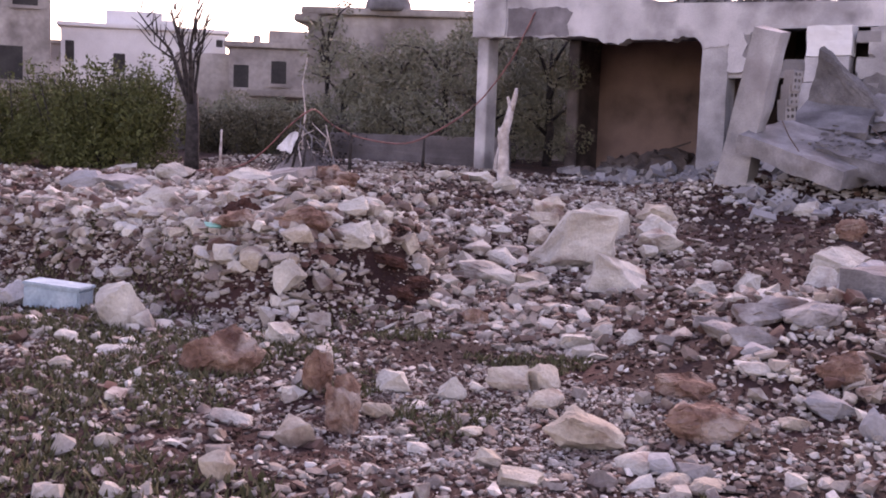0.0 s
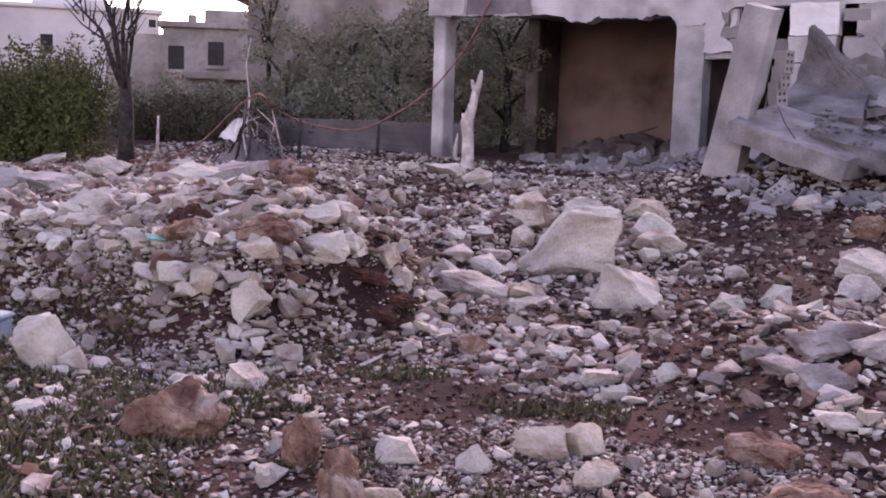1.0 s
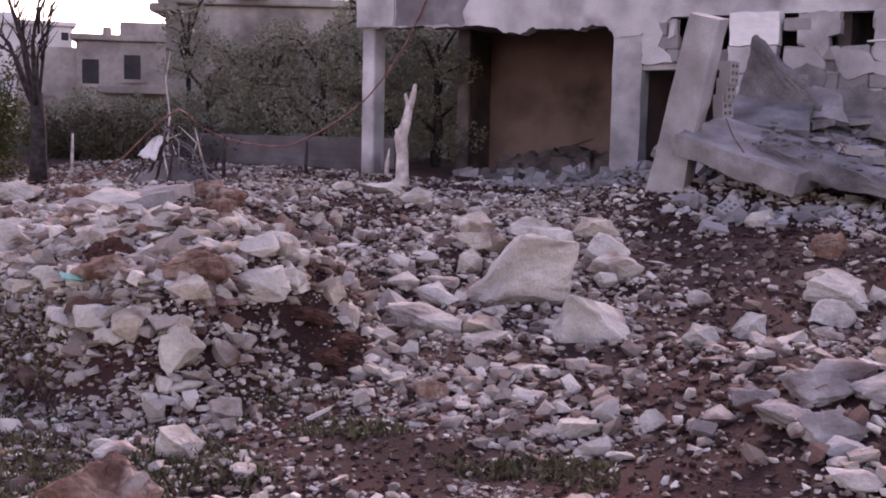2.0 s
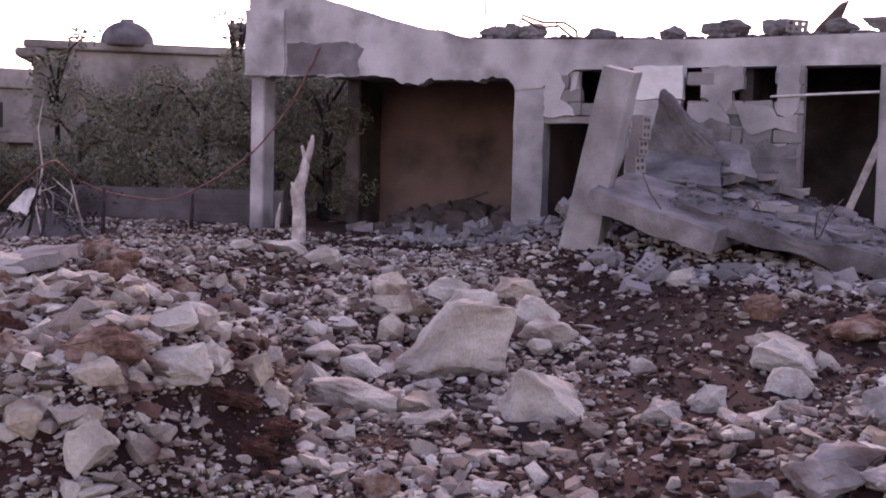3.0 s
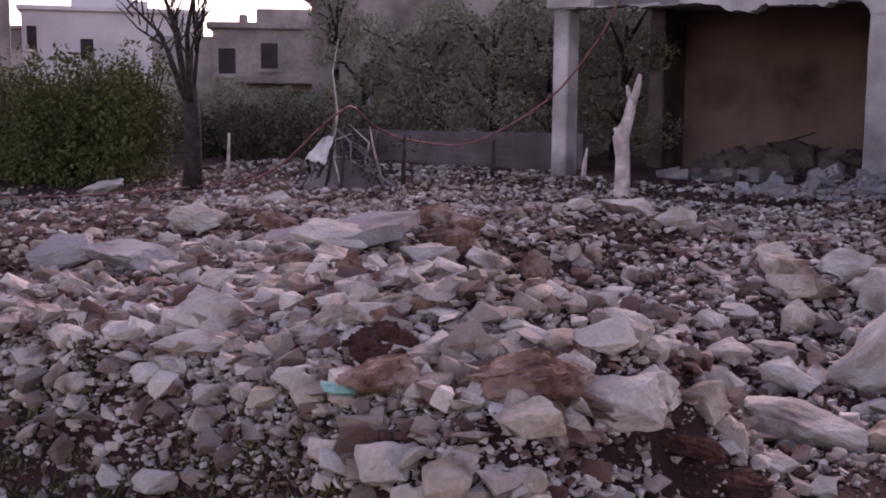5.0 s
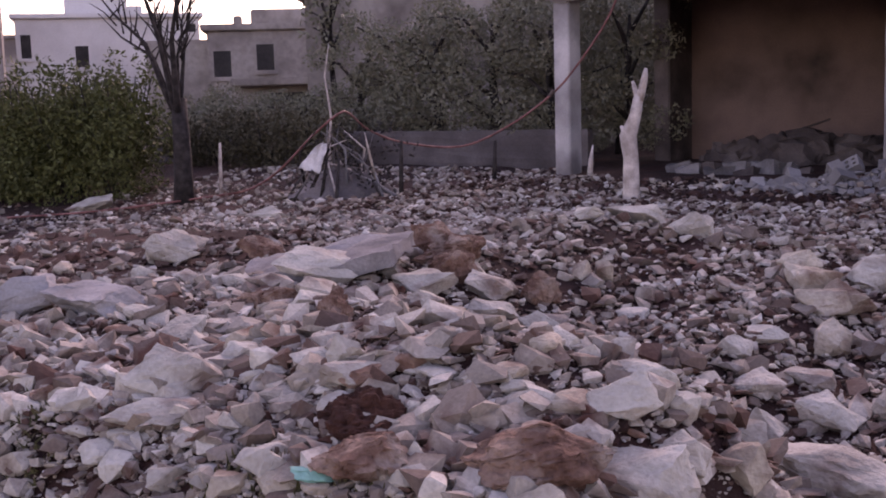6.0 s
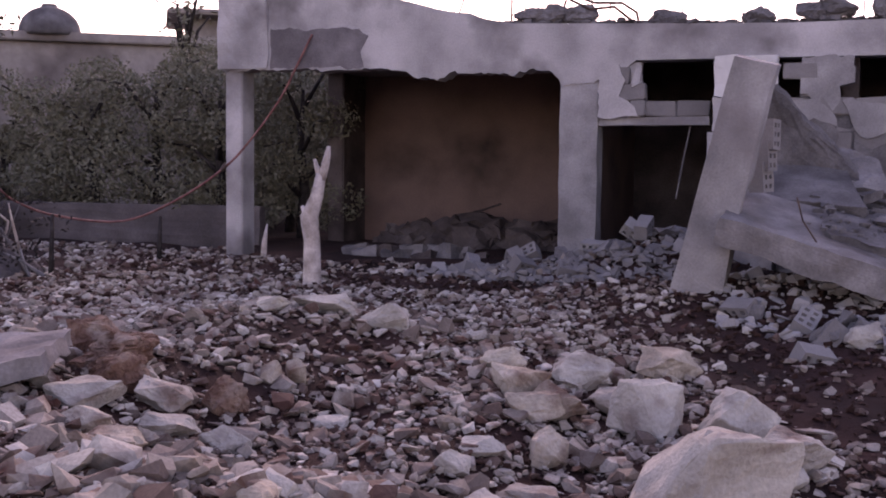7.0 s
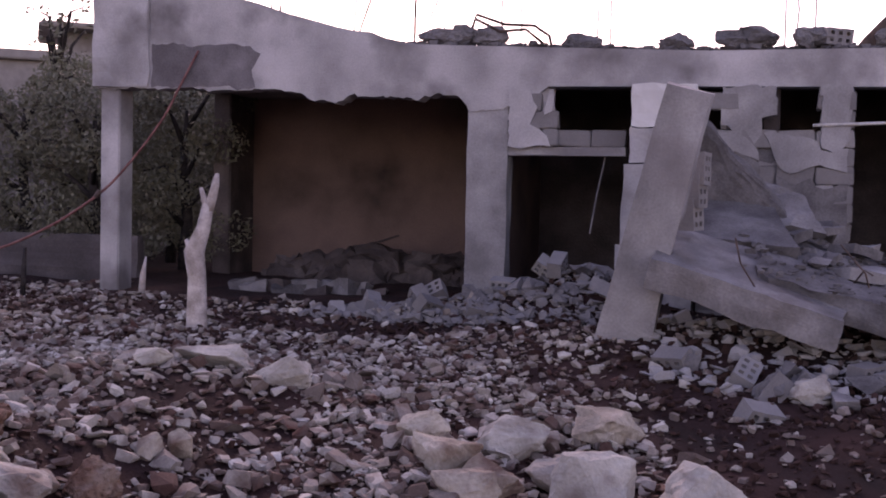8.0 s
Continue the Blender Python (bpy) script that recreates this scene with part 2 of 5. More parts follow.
def ragged(points, step=0.12, amp=0.04, seed=0.0):
    """The line through points, broken into uneven short steps."""
    out = []
    for (x0, z0), (x1, z1) in zip(points, points[1:]):
        n = max(1, int(math.hypot(x1 - x0, z1 - z0) / step))
        for i in range(n):
            f = i / n
            j = noise.noise(Vector((x0 + (x1 - x0) * f + seed, 5.1 * (z0 + (z1 - z0) * f), seed)) * 3.3)
            j += 0.7 * noise.noise(Vector((x0 + (x1 - x0) * f + seed, z0 + (z1 - z0) * f, 7.0 + seed)) * 13.0)
            out.append((x0 + (x1 - x0) * f + (amp * 0.5 * j if i else 0), z0 + (z1 - z0) * f + (amp * j if i else 0)))
    return out + [points[-1]]


# columns of the front bay
bm = box(bmesh.new(), -9.2, -8.93, FRONT, FRONT + 0.34, 0.2, 3.19, 0.015)
part("column", bm, PLASTER, house, "pale plastered concrete column")
bm = box(bmesh.new(), -4.35, -3.87, FRONT - 0.02, FRONT + 0.3, 0.3, 3.1, cuts=7, rough=0.012)
part("column", bm, CONCRETE, house, "pale plastered concrete column")
bm = box(bmesh.new(), 0.9, 1.36, FRONT - 0.35, FRONT + 0.1, 0.1, 3.16, 0.015)
part("column", bm, CONCRETE, house)

# front beam with its broken lower edge
low = ragged([(-9.22, 3.18), (-7.0, 3.17), (-6.6, 3.14), (-6.0, 2.99), (-5.75, 3.11), (-4.95, 3.03), (-4.7, 3.12), (-4.45, 3.06), (-4.34, 2.9), (-3.86, 2.96), (-3.4, 3.19)], 0.05, 0.05, 3.0)
low += [(1.9, 3.17)]
top = [(1.9, 3.6), (-1.6, 3.58), (-3.2, 3.63), (-4.96, 3.69), (-9.22, 3.72)]
part("front_beam", slab_polygon(bmesh.new(), low + top, FRONT - 0.04, FRONT + 0.26), PLASTER, house, "pale concrete beam with broken lower edge")
bm = slab_polygon(bmesh.new(), ragged([(-8.46, 3.19), (-8.46, 3.74), (-7.3, 3.72), (-6.98, 3.6), (-7.1, 3.4), (-7.05, 3.19), (-8.46, 3.19)], 0.07, 0.05, 6.0)[:-1], FRONT - 0.046, FRONT - 0.03)
part("damp_patch", bm, STAIN, house, "dark damp stain on the beam")
rim = ragged([(-9.24, 4.72), (-8.86, 4.75), (-7.42, 4.34), (-6.2, 3.97), (-4.96, 3.69)], 0.2, 0.03, 8.0)
part("parapet", slab_polygon(bmesh.new(), rim + [(-9.24, 3.72)], FRONT - 0.02, FRONT + 0.16), PLASTER, house, "sloping broken remainder of a plastered parapet")
bm = box(bmesh.new(), -9.29, -8.5, FRONT - 0.075, FRONT - 0.02, 3.2, 4.3, cuts=5, rough=0.03)
part("beam_end", bm, PLASTER, house)

# shell behind the front
bm = box(bmesh.new(), -9.4, 1.9, FRONT + 0.26, BACK + 0.2, 3.46, 3.57, 0.02)
part("roof_slab", bm, CONCRETE, house, "cracked flat concrete roof slab")
bm = box(bmesh.new(), -9.4, 1.9, FRONT - 0.1, BACK + 0.2, 0.1, 0.55, 0.02)
part("floor_slab", bm, DUSTY, house)
bm = box(bmesh.new(), -9.05, -3.9, BACK, BACK + 0.2, 0.5, 3.46)
part("back_wall", bm, WARM, house, "ochre painted back wall with soot")
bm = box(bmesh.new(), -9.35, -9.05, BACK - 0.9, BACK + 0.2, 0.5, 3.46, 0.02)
part("pier", bm, DARKGREY, house, "dark brown-grey end of a wall")
bm = box(bmesh.new(), -4.2, -4.02, FRONT + 0.3, BACK, 0.5, 3.46)
part("partition_wall", bm, WARM, house)
# walls of the rooms behind the doorways, all in one dark brown-grey tone
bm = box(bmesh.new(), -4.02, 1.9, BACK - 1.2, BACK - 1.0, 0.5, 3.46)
part("back_wall", bm, DARKGREY, house)
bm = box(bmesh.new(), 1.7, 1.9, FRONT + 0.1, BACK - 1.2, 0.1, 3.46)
part("side_wall", bm, DARKGREY, house)
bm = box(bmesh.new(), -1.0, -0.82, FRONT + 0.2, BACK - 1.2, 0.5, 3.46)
part("partition_wall", bm, DARKGREY, house)

# lintel over the small door
bm = box(bmesh.new(), -3.87, -2.5, FRONT + 0.0, FRONT + 0.18, 2.4, 2.5, cuts=3, rough=0.02)
part("lintel", bm, CONCRETE, house, "cracked concrete lintel over a dark doorway")


def block_shape(w, h, d, seed):
    """One worn building block, its origin in the middle."""
    bm = bmesh.new()
    box(bm, -w / 2, w / 2, -d / 2, d / 2, -h / 2, h / 2, 0.012)
    for v in bm.verts:
        v.co += 0.022 * Vector(noise.noise_vector(v.co * 6 + Vector((seed, 0, 0))))
    me = bpy.data.meshes.new("block")
    bmesh.ops.recalc_face_normals(bm, faces=bm.faces)
    bm.to_mesh(me)
    bm.free()
    me.materials.append(BLOCK)
    return me


BLOCKS = [block_shape(0.385, 0.19, 0.19, 3.1 * s) for s in range(6)]
HALVES = [block_shape(0.19, 0.19, 0.19, 3.1 * s + 50) for s in range(3)]


def block_wall(parent, x0, x1, y, z0, z1, keep, wob=0.012):
    """Courses of blocks; keep(x, z) tells which ones still stand."""
    rng = random.Random(int(1000 * (x0 + 20) + 10 * z0))
    row, z = 0, z0 + 0.1
    while z < z1:
        x = x0 + (0.2 if row % 2 else 0.0)
        while x < x1 - 0.05:
            w = min(0.4, x1 - x)
            half = w < 0.3
            cx = x + (0.1 if half else 0.2)
            if keep(cx, z):
                ob = new("block", rng.choice(HALVES if half else BLOCKS))
                ob.matrix_basis = pose(cx, y + rng.uniform(-wob, wob), z, rng.uniform(-2, 2), rng.uniform(-2, 2), rng.uniform(-3, 3))
                ob.parent = parent
            x += 0.2 if half else 0.4
        z += 0.2
        row += 1


door_wall = part("block_wall", box(bmesh.new(), -3.87, -3.36, FRONT + 0.03, FRONT + 0.2, 2.5, 3.18, cuts=4, rough=0.03), PLASTER, house, "flaking plaster on broken block wall")
block_wall(house, -3.87, -3.3, FRONT + 0.04, 2.5, 3.15, lambda x, z: x < -3.5 or z < 2.95 or z > 3.05)
block_wall(house, -3.3, -2.5, FRONT + 0.09, 2.5, 2.62, lambda x, z: True)

for k, line in enumerate([[(-3.86, 2.5), (-3.86, 3.16), (-3.6, 3.14), (-3.52, 2.95), (-3.6, 2.75), (-3.4, 2.62), (-3.36, 2.5)], [(-3.44, 2.86), (-3.38, 3.15), (-3.32, 3.1), (-3.34, 2.9)]]):
    sheet = slab_polygon(bmesh.new(), ragged(line + [line[0]], 0.08, 0.05, 4.0 + k)[:-1], FRONT - 0.075, FRONT - 0.055)
    part("render_coat", sheet, PLASTER, house, "flaking pale render above the doorway")

# white pier behind the leaning column, and the broken wall beside it
for x0, x1, z0, z1 in [(-2.42, -1.72, 2.72, 3.19), (-2.44, -1.74, 2.32, 2.705), (-2.5, -1.72, 1.4, 2.305), (-2.56, -1.7, 0.4, 1.39)]:
    bm = box(bmesh.new(), x0, x1, FRONT - 0.3, FRONT - 0.04, z0, z1, cuts=5, rough=0.025)
    part("pier_block", bm, WHITEWASH if z0 > 2.7 else PLASTER, house, "white rendered pier, cracked across")
block_wall(house, -1.66, -0.1, FRONT - 0.14, 0.5, 3.15,
           lambda x, z: not (-1.12 < x < -0.42 and z > 2.66) and not (x < -1.5 and 2.5 < z < 2.7) and not (-0.98 < x < -0.75 and 2.05 < z < 2.25), 0.035)
bm = box(bmesh.new(), -1.66, -0.14, FRONT - 0.205, FRONT + 0.12, 0.4, 2.6, cuts=9, rough=0.035)
part("wall_core", bm, DUSTY, house)
# what is left of the grey render: above beside the hole, below it, and by the jamb
for k, (line, mat, back) in enumerate([
        ([(-1.46, 2.74), (-1.45, 3.16), (-0.88, 3.16), (-0.87, 2.86), (-1.03, 2.82), (-1.02, 2.64), (-1.12, 2.5), (-1.2, 2.62)], CONCRETE, 0.05),
        ([(-1.4, 2.56), (-1.15, 2.44), (-1.02, 2.24), (-1.1, 2.0), (-1.3, 1.85), (-1.62, 1.6), (-1.64, 2.2), (-1.52, 2.3)], POWDERY, 0.22),
        ([(-0.86, 2.2), (-0.66, 2.1), (-0.5, 2.18), (-0.36, 2.06), (-0.12, 2.12), (-0.11, 1.2), (-0.9, 1.25), (-0.95, 1.7), (-0.82, 1.86)], POWDERY, 0.22),
        ([(-1.0, 2.66), (-0.6, 2.62), (-0.32, 2.46), (-0.13, 2.5), (-0.13, 2.24), (-0.5, 2.3), (-0.72, 2.22), (-0.86, 2.34)], CONCRETE, 0.22),
        ([(-1.62, 2.66), (-1.32, 2.68), (-1.08, 2.5), (-1.04, 2.36), (-1.3, 2.46), (-1.6, 2.34)], CONCRETE, 0.22),
        ([(-0.4, 2.5), (-0.43, 3.16), (-0.12, 3.16), (-0.12, 2.58), (-0.24, 2.42)], CONCRETE, 0.1)]):
    sheet = slab_polygon(bmesh.new(), ragged(line + [line[0]], 0.07, 0.055, 1.3 * k)[:-1], FRONT - 0.262 - 0.003 * k, FRONT - back)
    part("render_coat", sheet, mat, house, "flaking grey render on the block wall")
bm = box(bmesh.new(), -0.3, -0.08, FRONT - 0.1, FRONT + 0.14, 0.4, 3.18, 0.015)
part("jamb", bm, CONCRETE, house)
bm = tube(bmesh.new(), [(-0.5, FRONT - 0.28, 2.74), (0.3, FRONT - 0.3, 2.77), (1.0, FRONT - 0.32, 2.79)], [0.018] * 3, 8)
part("pipe", bm, PIPE, house, "thin pale pipe across the doorway", smooth=True)

# the leaning column
col = thing("leaning_column", pose(-2.22, 17.75, 0.5, 6, 13.5, 0), "pale concrete column leaning sideways out of the rubble", "column")
bm = box(bmesh.new(), -0.235, 0.235, -0.15, 0.15, -0.15, 2.4, cuts=9)
for v in bm.verts:
    f = (v.co.z + 0.15) / 2.77
    v.co.x *= 1 - 0.2 * f
    v.co += 0.016 * Vector(noise.noise_vector(v.co * 4.0))
    if f > 0.94:
        v.co.z += 0.3 * noise.noise(v.co * 7.0) + 0.25 * v.co.x
    if v.co.x > 0.1 and 0.25 < f < 0.9:
        v.co.x -= 0.05 * abs(noise.noise(v.co * 5.0))
part("shaft", bm, CONCRETE, col)


# fallen slabs
def plate(name, corners, thick, mat, label, category, cuts=7, rough=0.03):
    """A broken concrete plate given by four top corners."""
    bm = bmesh.new()
    bmesh.ops.create_cube(bm, size=1.0)
    a, b, c, d = [Vector(p) for p in corners]
    bmesh.ops.subdivide_edges(bm, edges=bm.edges[:], cuts=cuts, use_grid_fill=True)
    nrm = (b - a).cross(d - a).normalized()
    if nrm.z < 0:
        nrm = -nrm
    mid = (a + b + c + d) / 4
    for v in bm.verts:
        u, w, h = v.co.x + 0.5, v.co.y + 0.5, v.co.z - 0.5
        p = a * (1 - u) * (1 - w) + b * u * (1 - w) + c * u * w + d * (1 - u) * w + nrm * thick * h
        v.co = p - mid + rough * Vector(noise.noise_vector(p * 2.6)) + 0.4 * rough * Vector(noise.noise_vector(p * 9))
    ob = part(name, bm, mat)
    ob.matrix_basis = pose(*mid)
    return tagged(ob, label, category)


plate("fallen_slab", [(-1.92, 17.25, 1.44), (-0.45, 17.1, 0.98), (-0.2, 18.6, 1.2), (-1.8, 18.6, 1.66)], 0.26, POWDERY,
      "thick grey roof slab lying tilted on rubble", "concrete slab", 9, 0.04)
plate("fallen_slab", [(-1.0, 17.55, 1.3), (1.5, 17.4, 0.7), (1.3, 20.4, 0.95), (-1.3, 20.5, 1.8)], 0.22, DUSTY,
      "dusty grey roof slab sloping down from the wall", "concrete slab", 14, 0.09)
plate("broken_slab", [(-1.9, 18.7, 1.6), (-0.7, 18.6, 1.5), (-1.0, 19.9, 2.0), (-1.9, 19.9, 2.15)], 0.14, DUSTY,
      "broken dusty slab piled against the wall", "concrete slab")
plate("broken_plate", [(-1.95, 19.75, 1.7), (-0.7, 19.65, 1.72), (-1.15, 19.6, 2.22), (-1.64, 19.3, 2.78)], 0.12, DUSTY,
      "pointed grey fragment of slab leaning on the wall", "concrete slab", 9, 0.06)
plate("broken_plate", [(-1.3, 19.5, 1.75), (-0.45, 19.4, 1.62), (-0.6, 19.8, 2.0), (-1.0, 19.85, 2.12)], 0.1, POWDERY,
      "jagged grey fragment of slab leaning on the wall", "concrete slab", 8, 0.07)

rng = random.Random(17)
for k in range(11):
    u, w = rng.uniform(0.05, 0.9), rng.uniform(0.1, 0.95)
    x, y, z = -1.3 + 2.4 * u, 17.7 + 2.5 * w, 1.42 - 0.6 * u + (0.6 * (1 - u) + 0.2 * u) * w
    a, s, h = rng.uniform(0, 3.14), rng.uniform(0.2, 0.45), rng.uniform(-0.05, 0.1)
    ca, sa = s * math.cos(a), s * math.sin(a)
    plate("broken_slab", [(x - ca, y - sa, z), (x + sa * 0.7, y - ca * 0.7, z + 0.05), (x + ca, y + sa, z + h), (x - sa * 0.7, y + ca * 0.7, z + h * 0.5 + 0.06)], rng.uniform(0.06, 0.11),
          (DUSTY, POWDERY, CONCRETE)[k % 3], "small broken plate of grey concrete on the collapsed roof", "concrete slab", 4, 0.03)
for k in range(7):
    x, y = rng.uniform(-1.7, 0.8), rng.uniform(17.1, 18.6)
    pts = [(0, 0, 0), (rng.uniform(-0.2, 0.2), -0.1, 0.25), (rng.uniform(-0.35, 0.35), -0.25, rng.uniform(0.2, 0.5))]
    rod = part("bent_bar", tube(bmesh.new(), pts, [0.008] * 3, 5), STEEL, smooth=True)
    rod.matrix_basis = pose(x, y, 1.22 - 0.25 * (x + 1.7) / 2.5)
    tagged(rod, "bent rusty reinforcing bar sticking out of broken concrete", "steel bar", "bars in the fallen slabs")

# ---- garden wall and far buildings ----
bm = box(bmesh.new(), -24, -9.6, 22.6, 22.8, 0.0, 1.22, cuts=12, rough=0.03)
garden_wall = part("garden_wall", bm, GREYWALL)
tagged(garden_wall, "low grey rendered garden wall behind the rubble", "wall", kind="structure")


def far_house(centre, turn, w, d, h, mat, label, windows, extra=()):
    hs = thing("far_house", pose(centre[0], centre[1], 0, 0, 0, turn), label, "building", "houses in the distance")
    bm = box(bmesh.new(), -w / 2, w / 2, 0, d, -3, h, 0.05)
    part("wall", bm, mat, hs)
    bm = box(bmesh.new(), -w / 2 - 0.2, w / 2 + 0.2, -0.2, d + 0.2, h, h + 0.22, 0.03)
    part("roof", bm, mat, hs)
    for x, z, ww, wh in windows:
        win = part("window", box(bmesh.new(), x - ww / 2, x + ww / 2, -0.02, 0.1, z - wh / 2, z + wh / 2), HOLE, hs, "dark empty window")
        part("frame", box(bmesh.new(), x - ww / 2 - 0.1, x + ww / 2 + 0.1, -0.12, -0.025, z - wh / 2 - 0.14, z - wh / 2), mat, win)
    for name, x0, x1, y0, y1, z0, z1 in extra:
        part(name, box(bmesh.new(), x0, x1, y0, y1, z0, z1, 0.04), mat, hs)
    return hs


far_house((-46.1, 40.1), 53.8, 8.5, 9, 6.2, WHITEWASH, "white rendered two-storey house on the skyline",
          [(-1.3, 4.4, 0.6, 1.0), (3.2, 4.4, 1.3, 1.0), (-3.8, 4.9, 0.45, 1.1), (3.9, 5.7, 0.35, 0.4)], [("stair_tower", -2.0, 0.9, 0.5, 5, 6.2, 7.2), ("parapet", 0.9, 1.6, 0.3, 4, 6.42, 6.8), ("canopy", 2.5, 4.4, -0.8, 0, 3.6, 3.75)])
far_house((-27.8, 36.1), 44, 8.8, 8, 4.45, FARWALL, "weathered grey house with balconies and empty windows",
          [(-3.9, 3.3, 0.6, 0.9), (-2.4, 3.5, 0.6, 0.9), (-0.5, 3.6, 0.5, 0.9), (0.5, 3.6, 0.6, 1.0), (1.9, 3.7, 0.9, 1.1), (3.2, 3.6, 0.5, 0.9), (-1.6, 1.7, 1.4, 1.1), (1.2, 1.7, 0.9, 1.1), (3.4, 1.8, 0.8, 1.0)],
          [("balcony", -3.6, 0.4, -1.1, 0, 2.5, 2.75), ("balcony", 0.6, 3.6, -0.7, 0, 4.3, 4.45), ("stair_tower", -2.9, -0.2, 1.0, 5, 4.65, 5.25), ("chimney", -3.5, -3.2, 0.6, 1.0, 4.6, 5.0), ("side_wing", -6.6, -4.35, 0.6, 5, -3, 4.2), ("porch_post", -0.4, -0.1, -1.1, -0.8, -1, 2.5)])
far_house((-16.4, 30.8), 34.6, 11.0, 7, 4.8, FARWALL, "weathered flat-roofed house behind trees", [],
          [("stair_tower", 0.24, 1.8, 0.3, 3, 5.0, 5.55), ("canopy", -0.35, 3.2, -0.4, 3, 5.55, 5.68), ("roof_edge", -5.9, -5.1, -0.3, 3, 4.55, 4.79)])
far_house((-62.5, 45.5), 56, 9.5, 6, 6.3, FARWALL, "low weathered house in a gap between houses", [(-2.2, 5.0, 0.8, 1.0), (1.4, 5.0, 0.8, 1.0)])
far_house((-41.4, 25.7), 58, 10.0, 8, 7.4, FARWALL, "tall weathered concrete house with open upper floor",
          [(4.0, 6.6, 1.0, 1.2), (1.8, 6.6, 1.2, 1.2), (3.4, 3.6, 1.0, 1.4), (0.4, 3.6, 1.0, 1.4)], [("balcony", 1.0, 4.9, -1.0, 0, 2.4, 2.65)])
tank = thing("water_tank", pose(-19.1, 29.3, 4.95, 0, 0, 34), "dark rounded water tank on a flat roof", "water tank")
bm = bmesh.new()
bmesh.ops.create_uvsphere(bm, u_segments=20, v_segments=12, radius=0.72)
for v in bm.verts:
    v.co = Vector((v.co.x, v.co.y, max(0.0, v.co.z * 0.85 + 0.1)))
part("body", bm, DUSTY, tank, smooth=True)
part("cap", tube(bmesh.new(), [(0, 0, 0.66), (0, 0, 0.76)], [0.2, 0.17], 12), DUSTY, tank)

def leaf_cloud(name, mat, parent, clumps, per, leaf, seed, flat=0.75):
    """Leaves in loose clumps: clumps is a list of (centre, radius)."""
    rng = np.random.default_rng(seed)
    verts, faces = [], []
    base = 0
    for c, r in clumps:
        n = int(per * (r / 0.5) ** 2)
        d = rng.normal(size=(n, 3))
        d /= np.linalg.norm(d, axis=1)[:, None]
        p = np.array(c) + d * (r * rng.uniform(0.35, 1.12, n) ** 0.6)[:, None] * np.array((1, 1, flat))
        a = rng.normal(size=(n, 3))
        a /= np.linalg.norm(a, axis=1)[:, None]
        b = np.cross(a, rng.normal(size=(n, 3)))
        b /= np.linalg.norm(b, axis=1)[:, None]
        s = leaf * rng.uniform(0.6, 1.3, n)[:, None]
        quad = np.stack([p - a * s, p + b * s * 0.42, p + a * s, p - b * s * 0.42], 1).reshape(-1, 3)
        verts.append(quad)
        k = base + 4 * np.arange(n)
        faces.append(np.stack([k, k + 1, k + 2, k + 3], 1))
        base += 4 * n
    return joined(name, np.concatenate(verts).tolist(), np.concatenate(faces).tolist(), mat, parent)


def leafy_tree(x, y, tall, wide, seed, label, mat=None, per=55, leaf=0.09, trunk=0.11, low=0.4):
    rng = random.Random(seed)
    z = height(x, y)
    tree = thing("tree", pose(x, y, z), label, "tree", "trees behind the garden wall")
    bm = bmesh.new()
    tube(bm, [(0, 0, -0.2), (0.05, 0.03, tall * 0.25), (-0.04, 0.05, tall * 0.5), (0.03, 0, tall * 0.8)], [trunk, trunk * 0.85, trunk * 0.6, trunk * 0.25], 8)
    clumps = []
    for i in range(9):
        a, h = 2.4 * i + rng.uniform(-0.4, 0.4), tall * (low + (0.95 - low) * i / 9)
        reach = wide * (1 - 0.55 * abs((i / 9) - 0.4)) * rng.uniform(0.55, 1)
        tip = (reach * math.cos(a), reach * math.sin(a), h + 0.25 * tall * rng.uniform(0.1, 0.5))
        tube(bm, [(0, 0, h * 0.8), (tip[0] * 0.5, tip[1] * 0.5, h + 0.05 * tall), tip], [trunk * 0.45, trunk * 0.28, 0.015], 6)
        clumps.append((tip, wide * rng.uniform(0.3, 0.46)))
        clumps.append(((tip[0] * 0.55, tip[1] * 0.55, h + rng.uniform(0, 0.3)), wide * rng.uniform(0.22, 0.4)))
    part("trunk", bm, BARK, tree, smooth=True)
    leaf_cloud("crown", mat or LEAF, tree, clumps, per, leaf, seed)
    return tree


OLIVE = "olive-green leafy tree, crown dull in the shade"
for i, (x, y, tall, wide) in enumerate([(-9.9, 24.6, 3.2, 1.2), (-11.0, 23.7, 3.1, 1.3), (-12.4, 23.9, 3.3, 1.5), (-13.7, 23.8, 2.9, 1.4), (-15.0, 24.4, 3.1, 1.5), (-16.2, 24.4, 2.5, 1.2),
                                        (-11.2, 26.6, 3.8, 1.7), (-13.0, 27.6, 3.8, 1.8), (-12.8, 30.0, 4.2, 1.8), (-10.9, 29.0, 4.0, 1.6)]):
    leafy_tree(x, y, tall, wide, 11 + i, OLIVE, per=520, leaf=0.044, low=0.08)
for i, (x, y, tall, wide) in enumerate([(-18.2, 24.6, 1.4, 1.2), (-20.2, 24.8, 1.3, 1.2), (-22.4, 25.4, 1.5, 1.3)]):
    leafy_tree(x, y, tall, wide, 51 + i, "low olive-green tree behind the garden wall", per=520, leaf=0.044, low=0.08)
leafy_tree(-19.6, 27.2, 4.3, 1.0, 31, "taller thin-leaved tree against the sky", per=50, leaf=0.085, low=0.55)
leafy_tree(-14.2, 27.6, 4.9, 0.7, 32, "taller thin-leaved tree against the sky", per=40, leaf=0.08, low=0.72)

